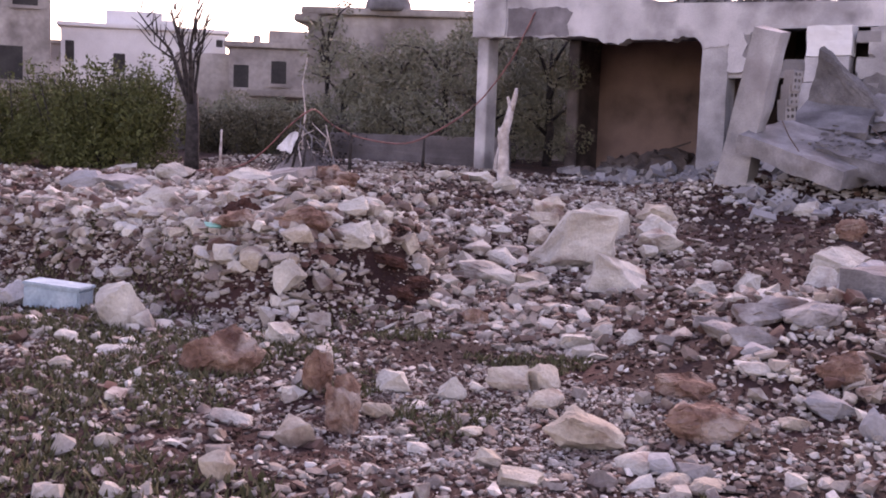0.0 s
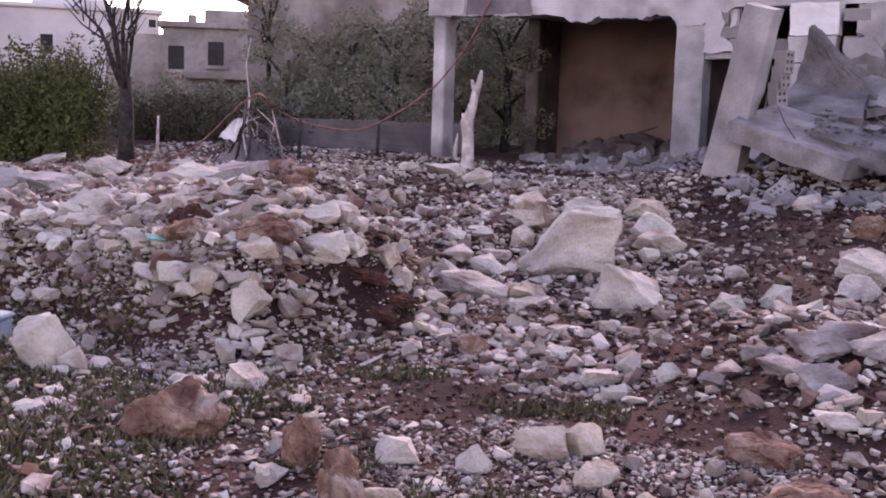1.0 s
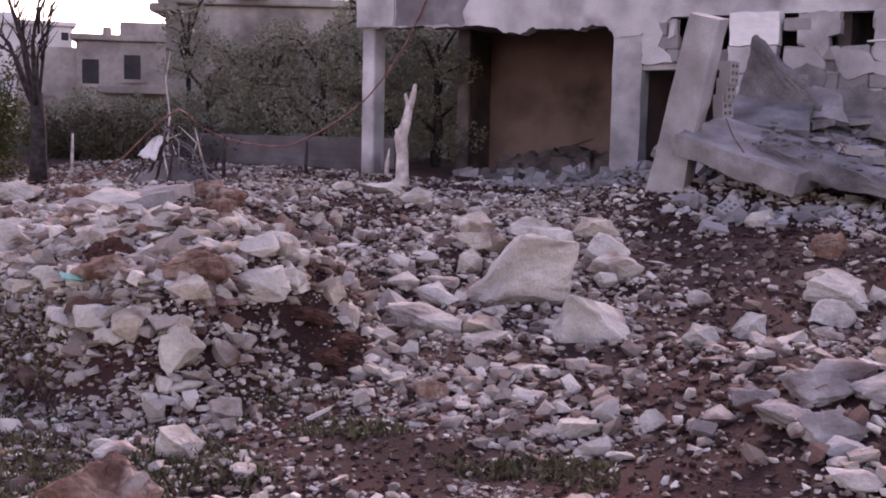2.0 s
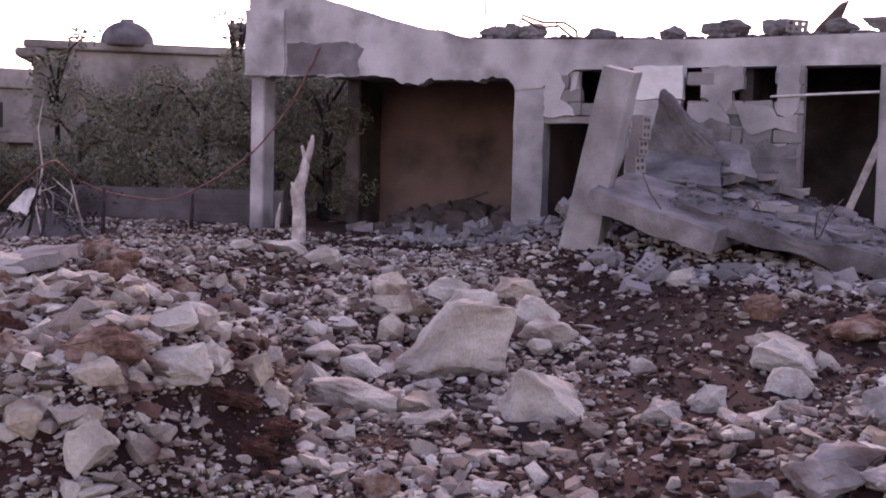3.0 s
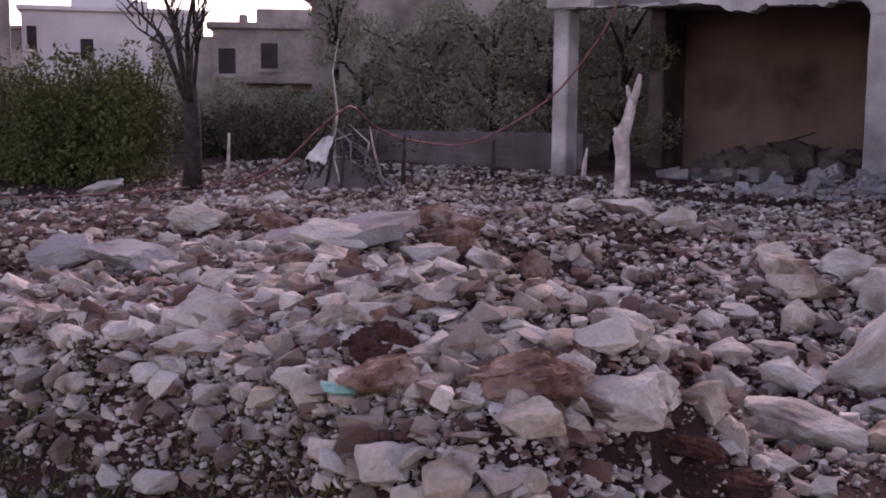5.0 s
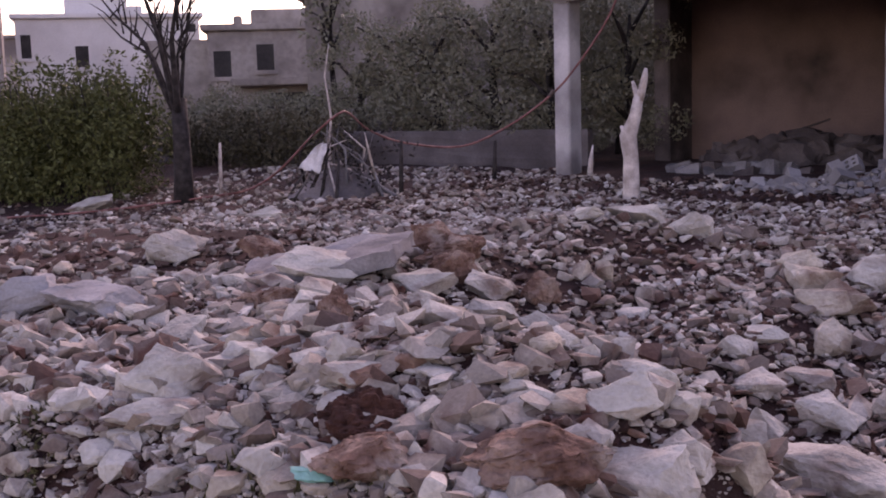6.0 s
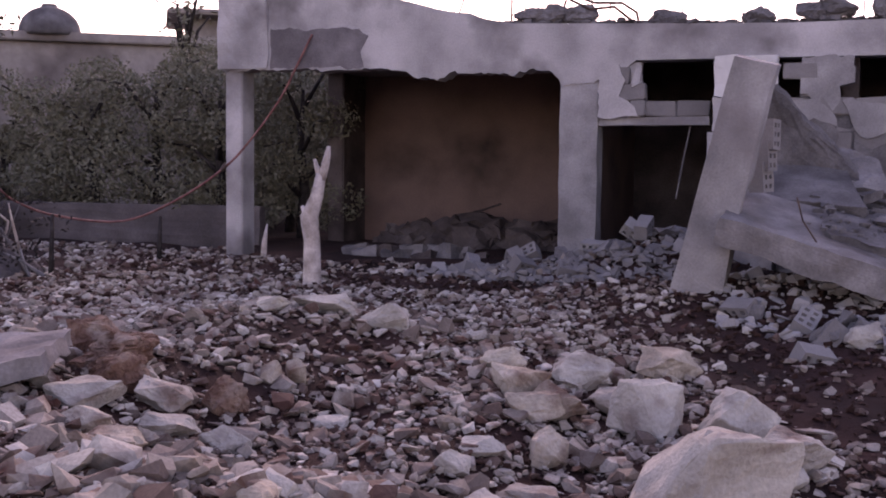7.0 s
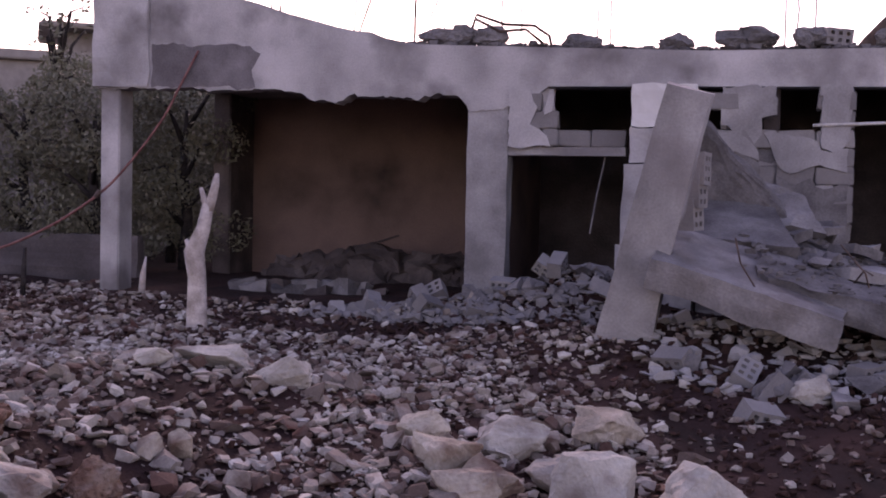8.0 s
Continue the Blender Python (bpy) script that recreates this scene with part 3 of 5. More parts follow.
# the yellow-green thicket
for i, (x, y, r) in enumerate([(-16.2, 18.1, 0.95), (-17.3, 18.0, 1.15), (-18.5, 17.8, 1.2), (-20.2, 17.5, 1.25), (-21.9, 17.0, 1.3)]):
    z = height(x, y)
    shrub = thing("shrub", pose(x, y, z), "dense yellow-green shrub at the edge of the rubble", "shrub", "shrubs in a thicket")
    rng = random.Random(70 + i)
    for k in range(9):
        a = 0.7 * k
        bm = tube(bmesh.new(), [(0.1 * math.cos(a), 0.1 * math.sin(a), -0.1), (0.5 * r * math.cos(a), 0.5 * r * math.sin(a), 1.1), (0.75 * r * math.cos(a), 0.75 * r * math.sin(a), 2.0)], [0.03, 0.02, 0.008], 5)
        part("stem", bm, BARK, shrub, smooth=True)
    clumps = [((r * rng.uniform(-0.8, 0.8), r * rng.uniform(-0.7, 0.7), rng.uniform(0.1, 1.75)), rng.uniform(0.3, 0.5)) for _ in range(50)]
    leaf_cloud("foliage", SHRUB, shrub, clumps, 420, 0.045, 90 + i, 0.9)
    top = [((r * rng.uniform(-0.9, 0.9), r * rng.uniform(-0.6, 0.6), rng.uniform(1.9, 2.25)), rng.uniform(0.1, 0.2)) for _ in range(14)]
    tagged(leaf_cloud("top_growth", SHRUB, shrub, top, 200, 0.055, 190 + i, 1.6), kind="stuff")

# low scrub before the garden wall
for i, (x, y, r) in enumerate([(-18.6, 21.6, 0.95), (-17.2, 21.3, 0.9), (-16.0, 21.5, 0.95), (-14.9, 21.6, 0.7)]):
    scrub = thing("scrub_bush", pose(x, y, height(x, y)), "low brown-green bush before the garden wall", "bush", "scrub along the garden wall")
    rng = random.Random(270 + i)
    for k in range(6):
        bm = tube(bmesh.new(), [(0.05 * k - 0.12, 0, -0.1), (0.3 * r * math.cos(k), 0.3 * r * math.sin(k), 0.5), (0.7 * r * math.cos(k), 0.5 * r * math.sin(k), 0.95)], [0.022, 0.014, 0.006], 5)
        part("stem", bm, BARK, scrub, smooth=True)
    clumps = [((r * rng.uniform(-0.9, 0.9), 0.6 * r * rng.uniform(-0.8, 0.8), rng.uniform(0.08, 0.95)), rng.uniform(0.2, 0.36)) for _ in range(26)]
    leaf_cloud("foliage", SCRUB, scrub, clumps, 420, 0.045, 290 + i, 0.9)

# the dark bare tree
bare = thing("bare_tree", pose(-14.15, 17.85, height(-14.15, 17.85)) @ Matrix.Scale(1.12, 4), "dark leafless tree with fanning branches", "tree")
bm = bmesh.new()
tube(bm, [(0, 0, -0.2), (0.0, 0.02, 0.4), (0.03, 0, 0.9), (-0.02, 0.03, 1.45)], [0.16, 0.13, 0.12, 0.1], 10)
part("trunk", bm, BARK, bare, smooth=True)
rng = random.Random(5)
for dx, dz, r in [(-1.85, 2.75, 0.05), (-0.85, 2.6, 0.05), (-1.35, 3.1, 0.06), (-0.1, 3.2, 0.065), (-0.55, 3.25, 0.055), (0.75, 3.1, 0.075), (0.35, 2.7, 0.04), (0.1, 2.9, 0.05)]:
    bm = bmesh.new()
    dy = rng.uniform(-0.5, 0.5)
    mid = Vector((dx * 0.3, dy * 0.5, 1.35 + (dz - 1.35) * 0.5))
    tube(bm, [(0, 0, 1.15), (dx * 0.12, dy * 0.2, 1.5), tuple(mid), (dx * 0.7, dy * 0.8, dz * 0.86), (dx, dy, dz)], [r * 0.8, r * 0.65, r * 0.45, r * 0.28, 0.006], 6)
    for k in range(7):
        f = 0.3 + 0.09 * k
        s = Vector((dx * f, dy * f, 1.35 + (dz - 1.35) * (f + 0.1)))
        e = s + Vector((rng.uniform(-0.4, 0.4), rng.uniform(-0.3, 0.3), rng.uniform(0.25, 0.6)))
        tube(bm, [tuple(s), tuple((s + e) / 2 + Vector((0.03, 0, 0.03))), tuple(e)], [r * 0.3, r * 0.2, 0.004], 5)
    part("branch", bm, BARK, bare, smooth=True)

# the pale forked stump
stump = thing("tree_stump", pose(-6.36, 18.05, height(-6.36, 18.05)), "pale bare forked tree stump standing in red soil", "tree stump")
bm = bmesh.new()
tube(bm, [(0.0, 0, -0.15), (0.0, 0, 0.05), (0.0, 0, 0.5), (-0.03, 0, 0.75), (0.06, 0, 0.98), (0.11, 0, 1.22)], [0.12, 0.1, 0.092, 0.1, 0.07, 0.055], 10)
for v in bm.verts:
    v.co += 0.015 * Vector(noise.noise_vector(v.co * 9))
part("trunk", bm, BARE, stump, smooth=True)
part("fork", tube(bmesh.new(), [(0.11, 0, 1.15), (0.06, 0.01, 1.27), (0.03, 0, 1.38)], [0.04, 0.032, 0.018], 7), BARE, stump, smooth=True)
part("fork", tube(bmesh.new(), [(0.11, 0, 1.15), (0.16, -0.01, 1.3), (0.18, 0, 1.4), (0.2, 0, 1.52)], [0.05, 0.045, 0.04, 0.02], 8), BARE, stump, smooth=True)
part("knot", tube(bmesh.new(), [(0.0, 0, 0.68), (-0.08, 0, 0.8), (-0.12, -0.01, 0.87)], [0.05, 0.04, 0.018], 7), BARE, stump, smooth=True)
stub = part("wooden_stub", tube(bmesh.new(), [(0, 0, -0.15), (0.02, 0, 0.2), (0.06, 0, 0.44)], [0.045, 0.04, 0.01], 7), BARE, smooth=True)
stub.matrix_basis = pose(-8.4, 20.6, height(-8.4, 20.6))
tagged(stub, "short pale splintered wooden stub beside a column", "wood stub")

# brushwood with a white sack, and a bare sapling
brush = thing("brushwood_pile", pose(-11.15, 18.3, height(-11.15, 18.3)) @ Matrix.Scale(0.9, 4), "heap of grey broken branches leaning together", "brushwood")
rng = random.Random(21)
bm = bmesh.new()
bmesh.ops.create_icosphere(bm, subdivisions=4, radius=1)
for v in bm.verts:
    f = max(0.0, v.co.z)
    v.co = Vector((v.co.x * (0.95 - 0.5 * f), v.co.y * (0.7 - 0.4 * f), 0.5 * f - 0.05)) + 0.1 * Vector(noise.noise_vector(v.co * 2.6)) + 0.05 * Vector(noise.noise_vector(v.co * 8))
part("earth_core", bm, GREYWALL, brush, "grey crumbled earth")
for k in range(26):
    a, r = rng.uniform(0, 6.28), rng.uniform(0.3, 1.5)
    lean = Vector((r * math.cos(a), 0.6 * r * math.sin(a), -0.05))
    tip = Vector((rng.gauss(0, 0.35), rng.gauss(0, 0.2), rng.uniform(0.35, 1.2)))
    mid = (lean + tip) / 2 + Vector((rng.gauss(0, 0.12), rng.gauss(0, 0.1), rng.uniform(0.0, 0.25)))
    bm = tube(bmesh.new(), [tuple(lean), tuple(mid), tuple(tip)], [rng.uniform(0.015, 0.035), 0.018, 0.006], 6)
    part("branch", bm, (BARE, BARK, DUSTY, DUSTY)[k % 4], brush, smooth=True)
twigs = [((rng.gauss(0, 0.5), rng.gauss(0, 0.3), rng.uniform(0.05, 0.95) ), rng.uniform(0.2, 0.4)) for k in range(16)]
leaf_cloud("dead_leaves", BARK, brush, twigs, 90, 0.05, 23)
sap = part("sapling", tube(bmesh.new(), [(0, 0, -0.1), (-0.07, 0, 0.6), (-0.02, 0.02, 1.1), (-0.1, 0, 1.7), (0.02, 0, 2.2)], [0.026, 0.022, 0.017, 0.012, 0.004], 6), BARE, smooth=True)
sap.matrix_basis = pose(-11.75, 18.75, height(-11.75, 18.75))
tagged(sap, "thin pale leafless sapling", "sapling")
for x, y, h in [(-9.9, 18.1, 0.75), (-9.4, 19.6, 0.6), (-13.9, 18.4, 0.85)]:
    post = part("thin_post", tube(bmesh.new(), [(0, 0, -0.15), (0.02, 0, h * 0.5), (0.03, 0.01, h)], [0.035, 0.03, 0.02], 6), BARE if x < -13 else BARK, smooth=True)
    post.matrix_basis = pose(x, y, height(x, y))
    tagged(post, "thin weathered wooden stake", "stake", "stakes by the garden wall")


# ---- cable ----
bm = bmesh.new()
knots = [(-7.8, 20.87, 3.64), (-8.03, 20.86, 3.22), (-8.27, 20.85, 2.79), (-8.68, 20.8, 2.25), (-9.08, 20.7, 1.82), (-9.72, 20.5, 1.37), (-10.55, 20.4, 1.06), (-11.2, 19.8, 1.14),
         (-11.4, 19.2, 1.36), (-11.15, 18.5, 1.62), (-11.1, 18.2, 1.62), (-11.55, 18.1, 1.3), (-12.3, 18.15, 0.8), (-13.1, 18.3, 0.5)]
knots += [(x, y, height(x, y) + 0.05) for x, y in ((-13.7, 18.2), (-14.4, 17.3), (-15.2, 16.7), (-16.1, 16.2), (-17.6, 15.2), (-19.5, 14.2))]
fine = []
for i in range(len(knots) - 1):
    p0, p1, p2, p3 = [Vector(knots[min(max(i + k, 0), len(knots) - 1)]) for k in (-1, 0, 1, 2)]
    for s in range(5):
        f = s / 5
        fine.append(0.5 * ((2 * p1) + (p2 - p0) * f + (2 * p0 - 5 * p1 + 4 * p2 - p3) * f * f + (3 * p1 - p0 - 3 * p2 + p3) * f ** 3))
tube(bm, [tuple(p) for p in fine], [0.017] * len(fine), 6)
cable = part("hanging_cable", bm, CABLE, smooth=True)
tagged(cable, "faded red cable sagging from the beam to the ground", "cable")
tie = part("knot", tube(bmesh.new(), [(-9.05, 20.71, 1.87), (-9.11, 20.69, 1.79)], [0.035, 0.035], 7), STEEL, cable, "dark knot in the cable")


# ---- hollow blocks ----
def hollow_mesh():
    """One block with three by two holes through it."""
    xs, zs = (-0.2, -0.15, -0.09, -0.03, 0.03, 0.09, 0.15, 0.2), (-0.1, -0.066, -0.02, 0.02, 0.066, 0.1)
    solid = lambda i, j: 0 <= i < 7 and 0 <= j < 5 and not (i % 2 == 1 and j % 2 == 1)
    bm = bmesh.new()
    v = [[[bm.verts.new(Vector((x, y, z)) + 0.007 * Vector(noise.noise_vector(Vector((x, y, z)) * 8))) for z in zs] for x in xs] for y in (-0.1, 0.1)]
    for i in range(7):
        for j in range(5):
            if not solid(i, j):
                continue
            for k in (0, 1):
                bm.faces.new((v[k][i][j], v[k][i + 1][j], v[k][i + 1][j + 1], v[k][i][j + 1]))
            for (di, dj), (a, b) in {(-1, 0): ((i, j), (i, j + 1)), (1, 0): ((i + 1, j), (i + 1, j + 1)), (0, -1): ((i, j), (i + 1, j)), (0, 1): ((i, j + 1), (i + 1, j + 1))}.items():
                if not solid(i + di, j + dj):
                    bm.faces.new((v[0][a[0]][a[1]], v[0][b[0]][b[1]], v[1][b[0]][b[1]], v[1][a[0]][a[1]]))
    me = bpy.data.meshes.new("hollow_block")
    bmesh.ops.recalc_face_normals(bm, faces=bm.faces)
    bm.to_mesh(me)
    bm.free()
    me.materials.append(BLOCK)
    return me


HOLLOW = hollow_mesh()


def hollow_block(x, y, z, rx, ry, rz, label="grey hollow concrete block, chipped, lying in rubble", group="hollow blocks in the rubble"):
    ob = new("hollow_block", HOLLOW)
    ob.matrix_basis = pose(x, y, z, rx, ry, rz) @ Matrix.Diagonal((0.72, 0.8, 0.9, 1))
    return tagged(ob, label, "concrete block", group)


rng = random.Random(44)
for k in range(13):
    x = rng.uniform(-5.9, -2.6)
    y = rng.uniform(19.7, 20.75)
    z = height(x, y) + rng.uniform(-0.02, 0.1) + 0.15 * bump_at(x, y, -3.6, 20.6, 1.0, 0.5)
    hollow_block(x, y, z, rng.uniform(-70, 70), rng.uniform(-50, 50), rng.uniform(0, 180))
for k in range(7):
    x = rng.uniform(-2.0, 1.4)
    y = rng.uniform(16.3, 17.4) + 0.12 * x
    hollow_block(x, y, height(x, y) + rng.uniform(-0.02, 0.07), rng.uniform(-70, 70), rng.uniform(-50, 50), rng.uniform(0, 180))
ROOF = []
for x, z, rz, ry in [(-4.8, 3.78, 8, 0), (-4.45, 3.8, -12, 6), (-4.15, 3.78, 30, 0), (-3.05, 3.68, 5, -8), (-1.98, 3.68, 0, 0), (-1.32, 3.7, 20, 10), (-1.08, 3.74, -8, -14),
                     (-0.42, 3.72, 4, 0), (-0.25, 3.73, 16, 5), (-0.6, 3.7, 60, 0), (0.35, 3.7, 10, 0), (0.8, 3.7, 40, 10)]:
    if rz == 16:
        hollow_block(x, 21.05, z, 4 * (rz % 3), ry, rz, "grey hollow block remaining on the broken roof edge", "blocks on the roof edge")
    else:
        ROOF.append((x, z - 0.1, rz))
for k, (x, z) in enumerate([(-1.66, 1.78), (-1.63, 1.98), (-1.6, 2.18)]):
    hollow_block(x, 18.15, z, 0, 86 + 3 * k, 62 + 5 * k, "grey-brown hollow block hanging beside a leaning column", "stacked hollow blocks")

# ---- roof edge: steel and vines ----
for i, (x, z0, hgt, bend) in enumerate([(-6.94, 3.9, 1.5, 0.0), (-5.87, 3.6, 1.5, 0.05), (-4.71, 3.6, 0.5, 0.0), (-4.01, 3.5, 1.2, 0.0), (-3.79, 3.5, 1.0, 0.02),
                                        (-2.89, 3.5, 1.4, 0.02), (-2.73, 3.5, 1.4, 0.0), (-0.8, 3.5, 1.3, 0.0), (-0.69, 3.5, 1.1, 0.03), (-0.48, 3.5, 1.4, 0.0)]):
    bar = part("reinforcing_bar", tube(bmesh.new(), [(0, 0, 0), (bend, 0, hgt * 0.5), (-bend, 0.01, hgt)], [0.009] * 3, 6), STEEL, smooth=True)
    bar.matrix_basis = pose(x, 21.12, z0)
    tagged(bar, "thin rusty reinforcing bar rising from the roof edge", "steel bar", "bars on the roof")
for pts, nm in [([(-6.77, 21.0, 4.2), (-6.78, 21.0, 3.78), (-6.7, 21.0, 3.72), (-6.5, 21.0, 3.74)], "hook"),
                ([(-5.74, 21.1, 3.6), (-5.78, 21.1, 3.85), (-5.62, 21.1, 4.3), (-5.66, 21.1, 4.9)], "bend"),
                ([(-4.35, 21.05, 3.9), (-4.3, 21.05, 4.05), (-3.95, 21.0, 3.92), (-3.6, 21.0, 3.9), (-3.42, 21.0, 3.78), (-3.38, 21.0, 3.6)], "twist"),
                ([(-4.32, 21.05, 4.0), (-4.0, 21.0, 3.84), (-3.7, 21.0, 3.86), (-3.45, 21.0, 3.66)], "twist")]:
    rod = part("bent_bar", tube(bmesh.new(), pts, [0.02 if nm == "twist" else 0.012] * len(pts), 6), STEEL, smooth=True)
    tagged(rod, "bent rusty steel bar on the roof edge", "steel bar", "bars on the roof")
bm = slab_polygon(bmesh.new(), [(-0.1, 3.55), (0.02, 3.72), (0.3, 4.02), (0.42, 4.08), (0.3, 3.75), (0.25, 3.55)], 21.1, 21.16)
tagged(part("metal_sheet", bm, STEEL), "torn rusty sheet standing on the roof edge", "metal sheet")
trellis = thing("vine_trellis", pose(0, 0, 0), "wires with dry vine stems stretched over the roof", "trellis")
for x in (-5.33, 1.6):
    bm = tube(bmesh.new(), [(x, 22.0, 3.4), (x, 22.0, 4.2), (x + 0.02, 22.0, 4.93)], [0.016] * 3, 6)
    part("post", bm, STEEL, trellis, smooth=True)
rng = random.Random(9)
for k in range(8):
    zz = 4.6 + 0.045 * k
    pts = [(-5.33 + 0.35 * i, 22.0 + 0.05 * k, zz + 0.3 * math.exp(-i * 0.5) + 0.05 * rng.uniform(-1, 1)) for i in range(21)]
    part("wire", tube(bmesh.new(), pts, [0.012 + 0.008 * (k % 2)] * len(pts), 5), STEEL, trellis, smooth=True)
leaf_cloud("dry_leaves", DARKGREY, trellis, [((-4.6 + 0.28 * i, 22.0, 4.72 + 0.1 * math.sin(i)), 0.13) for i in range(22)], 420, 0.045, 12)
part("tendril", tube(bmesh.new(), [(-5.2, 22.0, 3.4), (-5.12, 22.0, 4.2), (-4.9, 22.0, 4.7), (-4.3, 22.0, 4.85)], [0.01] * 4, 5), STEEL, trellis, smooth=True)

# ---- inside the open bay ----
rng = random.Random(61)
for k in range(9):
    w = rng.uniform(0.18, 0.55)
    chunk = part("fallen_block", box(bmesh.new(), -w / 2, w / 2, -0.12, 0.12, -0.1, rng.uniform(0.02, 0.14), cuts=2, rough=0.06), (DUSTY, POWDERY, DARKGREY)[k % 3])
    chunk.matrix_basis = pose(-7.7 + 0.24 * k, 22.0 + rng.uniform(-0.2, 0.2), 0.63, rng.uniform(-8, 8), rng.uniform(-8, 8), rng.uniform(-30, 30))
    tagged(chunk, "dusty grey block lying on the floor", "concrete block", "blocks on the bay floor")
for k, (x, y, r, h) in enumerate([(-6.7, 24.4, 0.8, 0.75), (-5.6, 24.5, 0.7, 0.6), (-7.7, 24.6, 0.6, 0.5), (-4.8, 24.3, 0.5, 0.5)]):
    bm = bmesh.new()
    bmesh.ops.create_icosphere(bm, subdivisions=4, radius=1)
    for v in bm.verts:
        v.co = Vector((v.co.x * r * 1.2, v.co.y * 0.5, max(-0.05, v.co.z) * h * 0.75)) + 0.2 * Vector(noise.noise_vector(v.co * 3 + Vector((k, 0, 0)))) + 0.1 * Vector(noise.noise_vector(v.co * 8))
    heap = part("burnt_mound", bm, DARKGREY)
    heap.matrix_basis = pose(x, y, 0.55)
    tagged(heap, "mound of burnt dark remains against the back wall", "burnt mound")
for a, b in [((-7.2, 24.3, 0.95), (-6.2, 24.4, 1.3)), ((-5.5, 24.2, 0.7), (-4.6, 24.3, 1.1))]:
    plank = part("charred_plank", tube(bmesh.new(), [a, b], [0.022, 0.016], 4), DARKGREY)
    tagged(plank, "charred plank leaning in the debris", "plank", "charred planks")
lath = part("pale_lath", tube(bmesh.new(), [(-2.9, 21.08, 1.5), (-2.83, 21.08, 1.95), (-2.74, 21.08, 2.42)], [0.012] * 3, 6), POWDERY)
tagged(lath, "thin pale lath hanging in the doorway", "lath")
prop = part("plank", box(bmesh.new(), -0.05, 0.05, -0.02, 0.02, -0.1, 1.5, 0.005), BARE)
prop.matrix_basis = pose(0.45, 20.9, 0.95, 0, 21, 0)
tagged(prop, "pale plank leaning in the dark doorway", "plank")


# ---- boulders ----
WORDS = {"pale_limestone": "pale grey limestone", "beige_limestone": "beige limestone", "dull_limestone": "dull grey-mauve limestone", "rusty_limestone": "rust-stained limestone",
         "clotted_red_earth": "dark red earth", "grey_concrete": "grey concrete"}


def rock_mesh(w, d, h, mat, seed, sub=2, corners=13, rough=0.03, wear=0.03):
    """A broken stone: a block with corners knocked off, flat faces, sharp worn edges and chips."""
    rng = random.Random(seed)
    bm = bmesh.new()
    if corners > 16:
        for _ in range(corners):
            p = Vector((rng.gauss(0, 1), rng.gauss(0, 1), rng.gauss(0, 0.9))).normalized() * rng.uniform(0.75, 1.0)
            bm.verts.new(p)
    else:
        spin = Euler([rng.uniform(-0.5, 0.5), rng.uniform(-0.5, 0.5), rng.uniform(0, 3.14)]).to_matrix()
        for i in range(corners - 3):
            a = 2.4 * i + rng.uniform(-0.5, 0.5)
            up = 1 - 2 * (i + 0.5) / (corners - 3) + rng.uniform(-0.25, 0.25)
            ring = math.sqrt(max(0.05, 1 - min(1, abs(up)) ** 2.6))
            bm.verts.new(spin @ Vector((ring * math.cos(a), ring * math.sin(a), up)) * rng.uniform(0.72, 1.08))
    bmesh.ops.convex_hull(bm, input=bm.verts[:])
    bmesh.ops.delete(bm, geom=[v for v in bm.verts if not v.link_faces], context="VERTS")
    bmesh.ops.dissolve_limit(bm, angle_limit=0.16, verts=bm.verts[:], edges=bm.edges[:])
    bmesh.ops.bevel(bm, geom=bm.edges[:], offset=wear, segments=1, affect="EDGES", clamp_overlap=True)
    bmesh.ops.triangulate(bm, faces=bm.faces[:])
    for _ in range(sub):
        longest = sorted(bm.edges, key=lambda q: -q.calc_length())
        bmesh.ops.subdivide_edges(bm, edges=[q for q in longest if q.calc_length() > (0.1 if corners > 16 else 0.2)], cuts=1)
        bmesh.ops.triangulate(bm, faces=bm.faces[:])
    lo = [min(v.co[i] for v in bm.verts) for i in range(3)]
    hi = [max(v.co[i] for v in bm.verts) for i in range(3)]
    off = Vector((seed * 1.7, seed * 0.9, 0))
    for v in bm.verts:
        p = Vector([(v.co[i] - lo[i]) / (hi[i] - lo[i]) - 0.5 for i in range(3)])
        p += rough * Vector(noise.noise_vector(p * 3 + off)) + 0.5 * rough * Vector(noise.noise_vector(p * 9 + off)) + 0.3 * rough * Vector(noise.noise_vector(p * 23 + off))
        v.co = Vector((p.x * w, p.y * d, (p.z + 0.5) * h))
    bmesh.ops.recalc_face_normals(bm, faces=bm.faces[:])
    me = bpy.data.meshes.new("boulder")
    bm.to_mesh(me)
    bm.free()
    me.materials.append(mat)
    return me


for k, (x, z, rz) in enumerate(ROOF):
    ob = new("concrete_chunk", rock_mesh(0.44, 0.3, 0.24, POWDERY, 820 + k, 4, 18, 0.1, 0.03))
    ob.matrix_basis = pose(x, 21.08, z, 0, 0, rz)
    tagged(ob, "rough grey concrete chunk on the roof edge", "concrete chunk", "chunks on the roof edge")

COUNT = [0]


def clod_mesh(w, d, h, seed):
    """A crumbling heap of earth: a low dome broken up at three scales."""
    bm = bmesh.new()
    bmesh.ops.create_icosphere(bm, subdivisions=5, radius=1)
    off = Vector((seed * 2.3, seed * 1.1, 0))
    for v in bm.verts:
        p = v.co.copy()
        f = 1 + 0.3 * noise.noise(p * 1.7 + off) + 0.22 * noise.noise(p * 4.5 + off) + 0.12 * noise.noise(p * 11 + off)
        v.co = Vector((p.x * f * w * 0.5, p.y * f * d * 0.5, (max(-0.3, p.z) * f + 0.3) * h * 0.75))
    me = bpy.data.meshes.new("earth_clod")
    bm.to_mesh(me)
    bm.free()
    me.materials.append(BROWN)
    return me


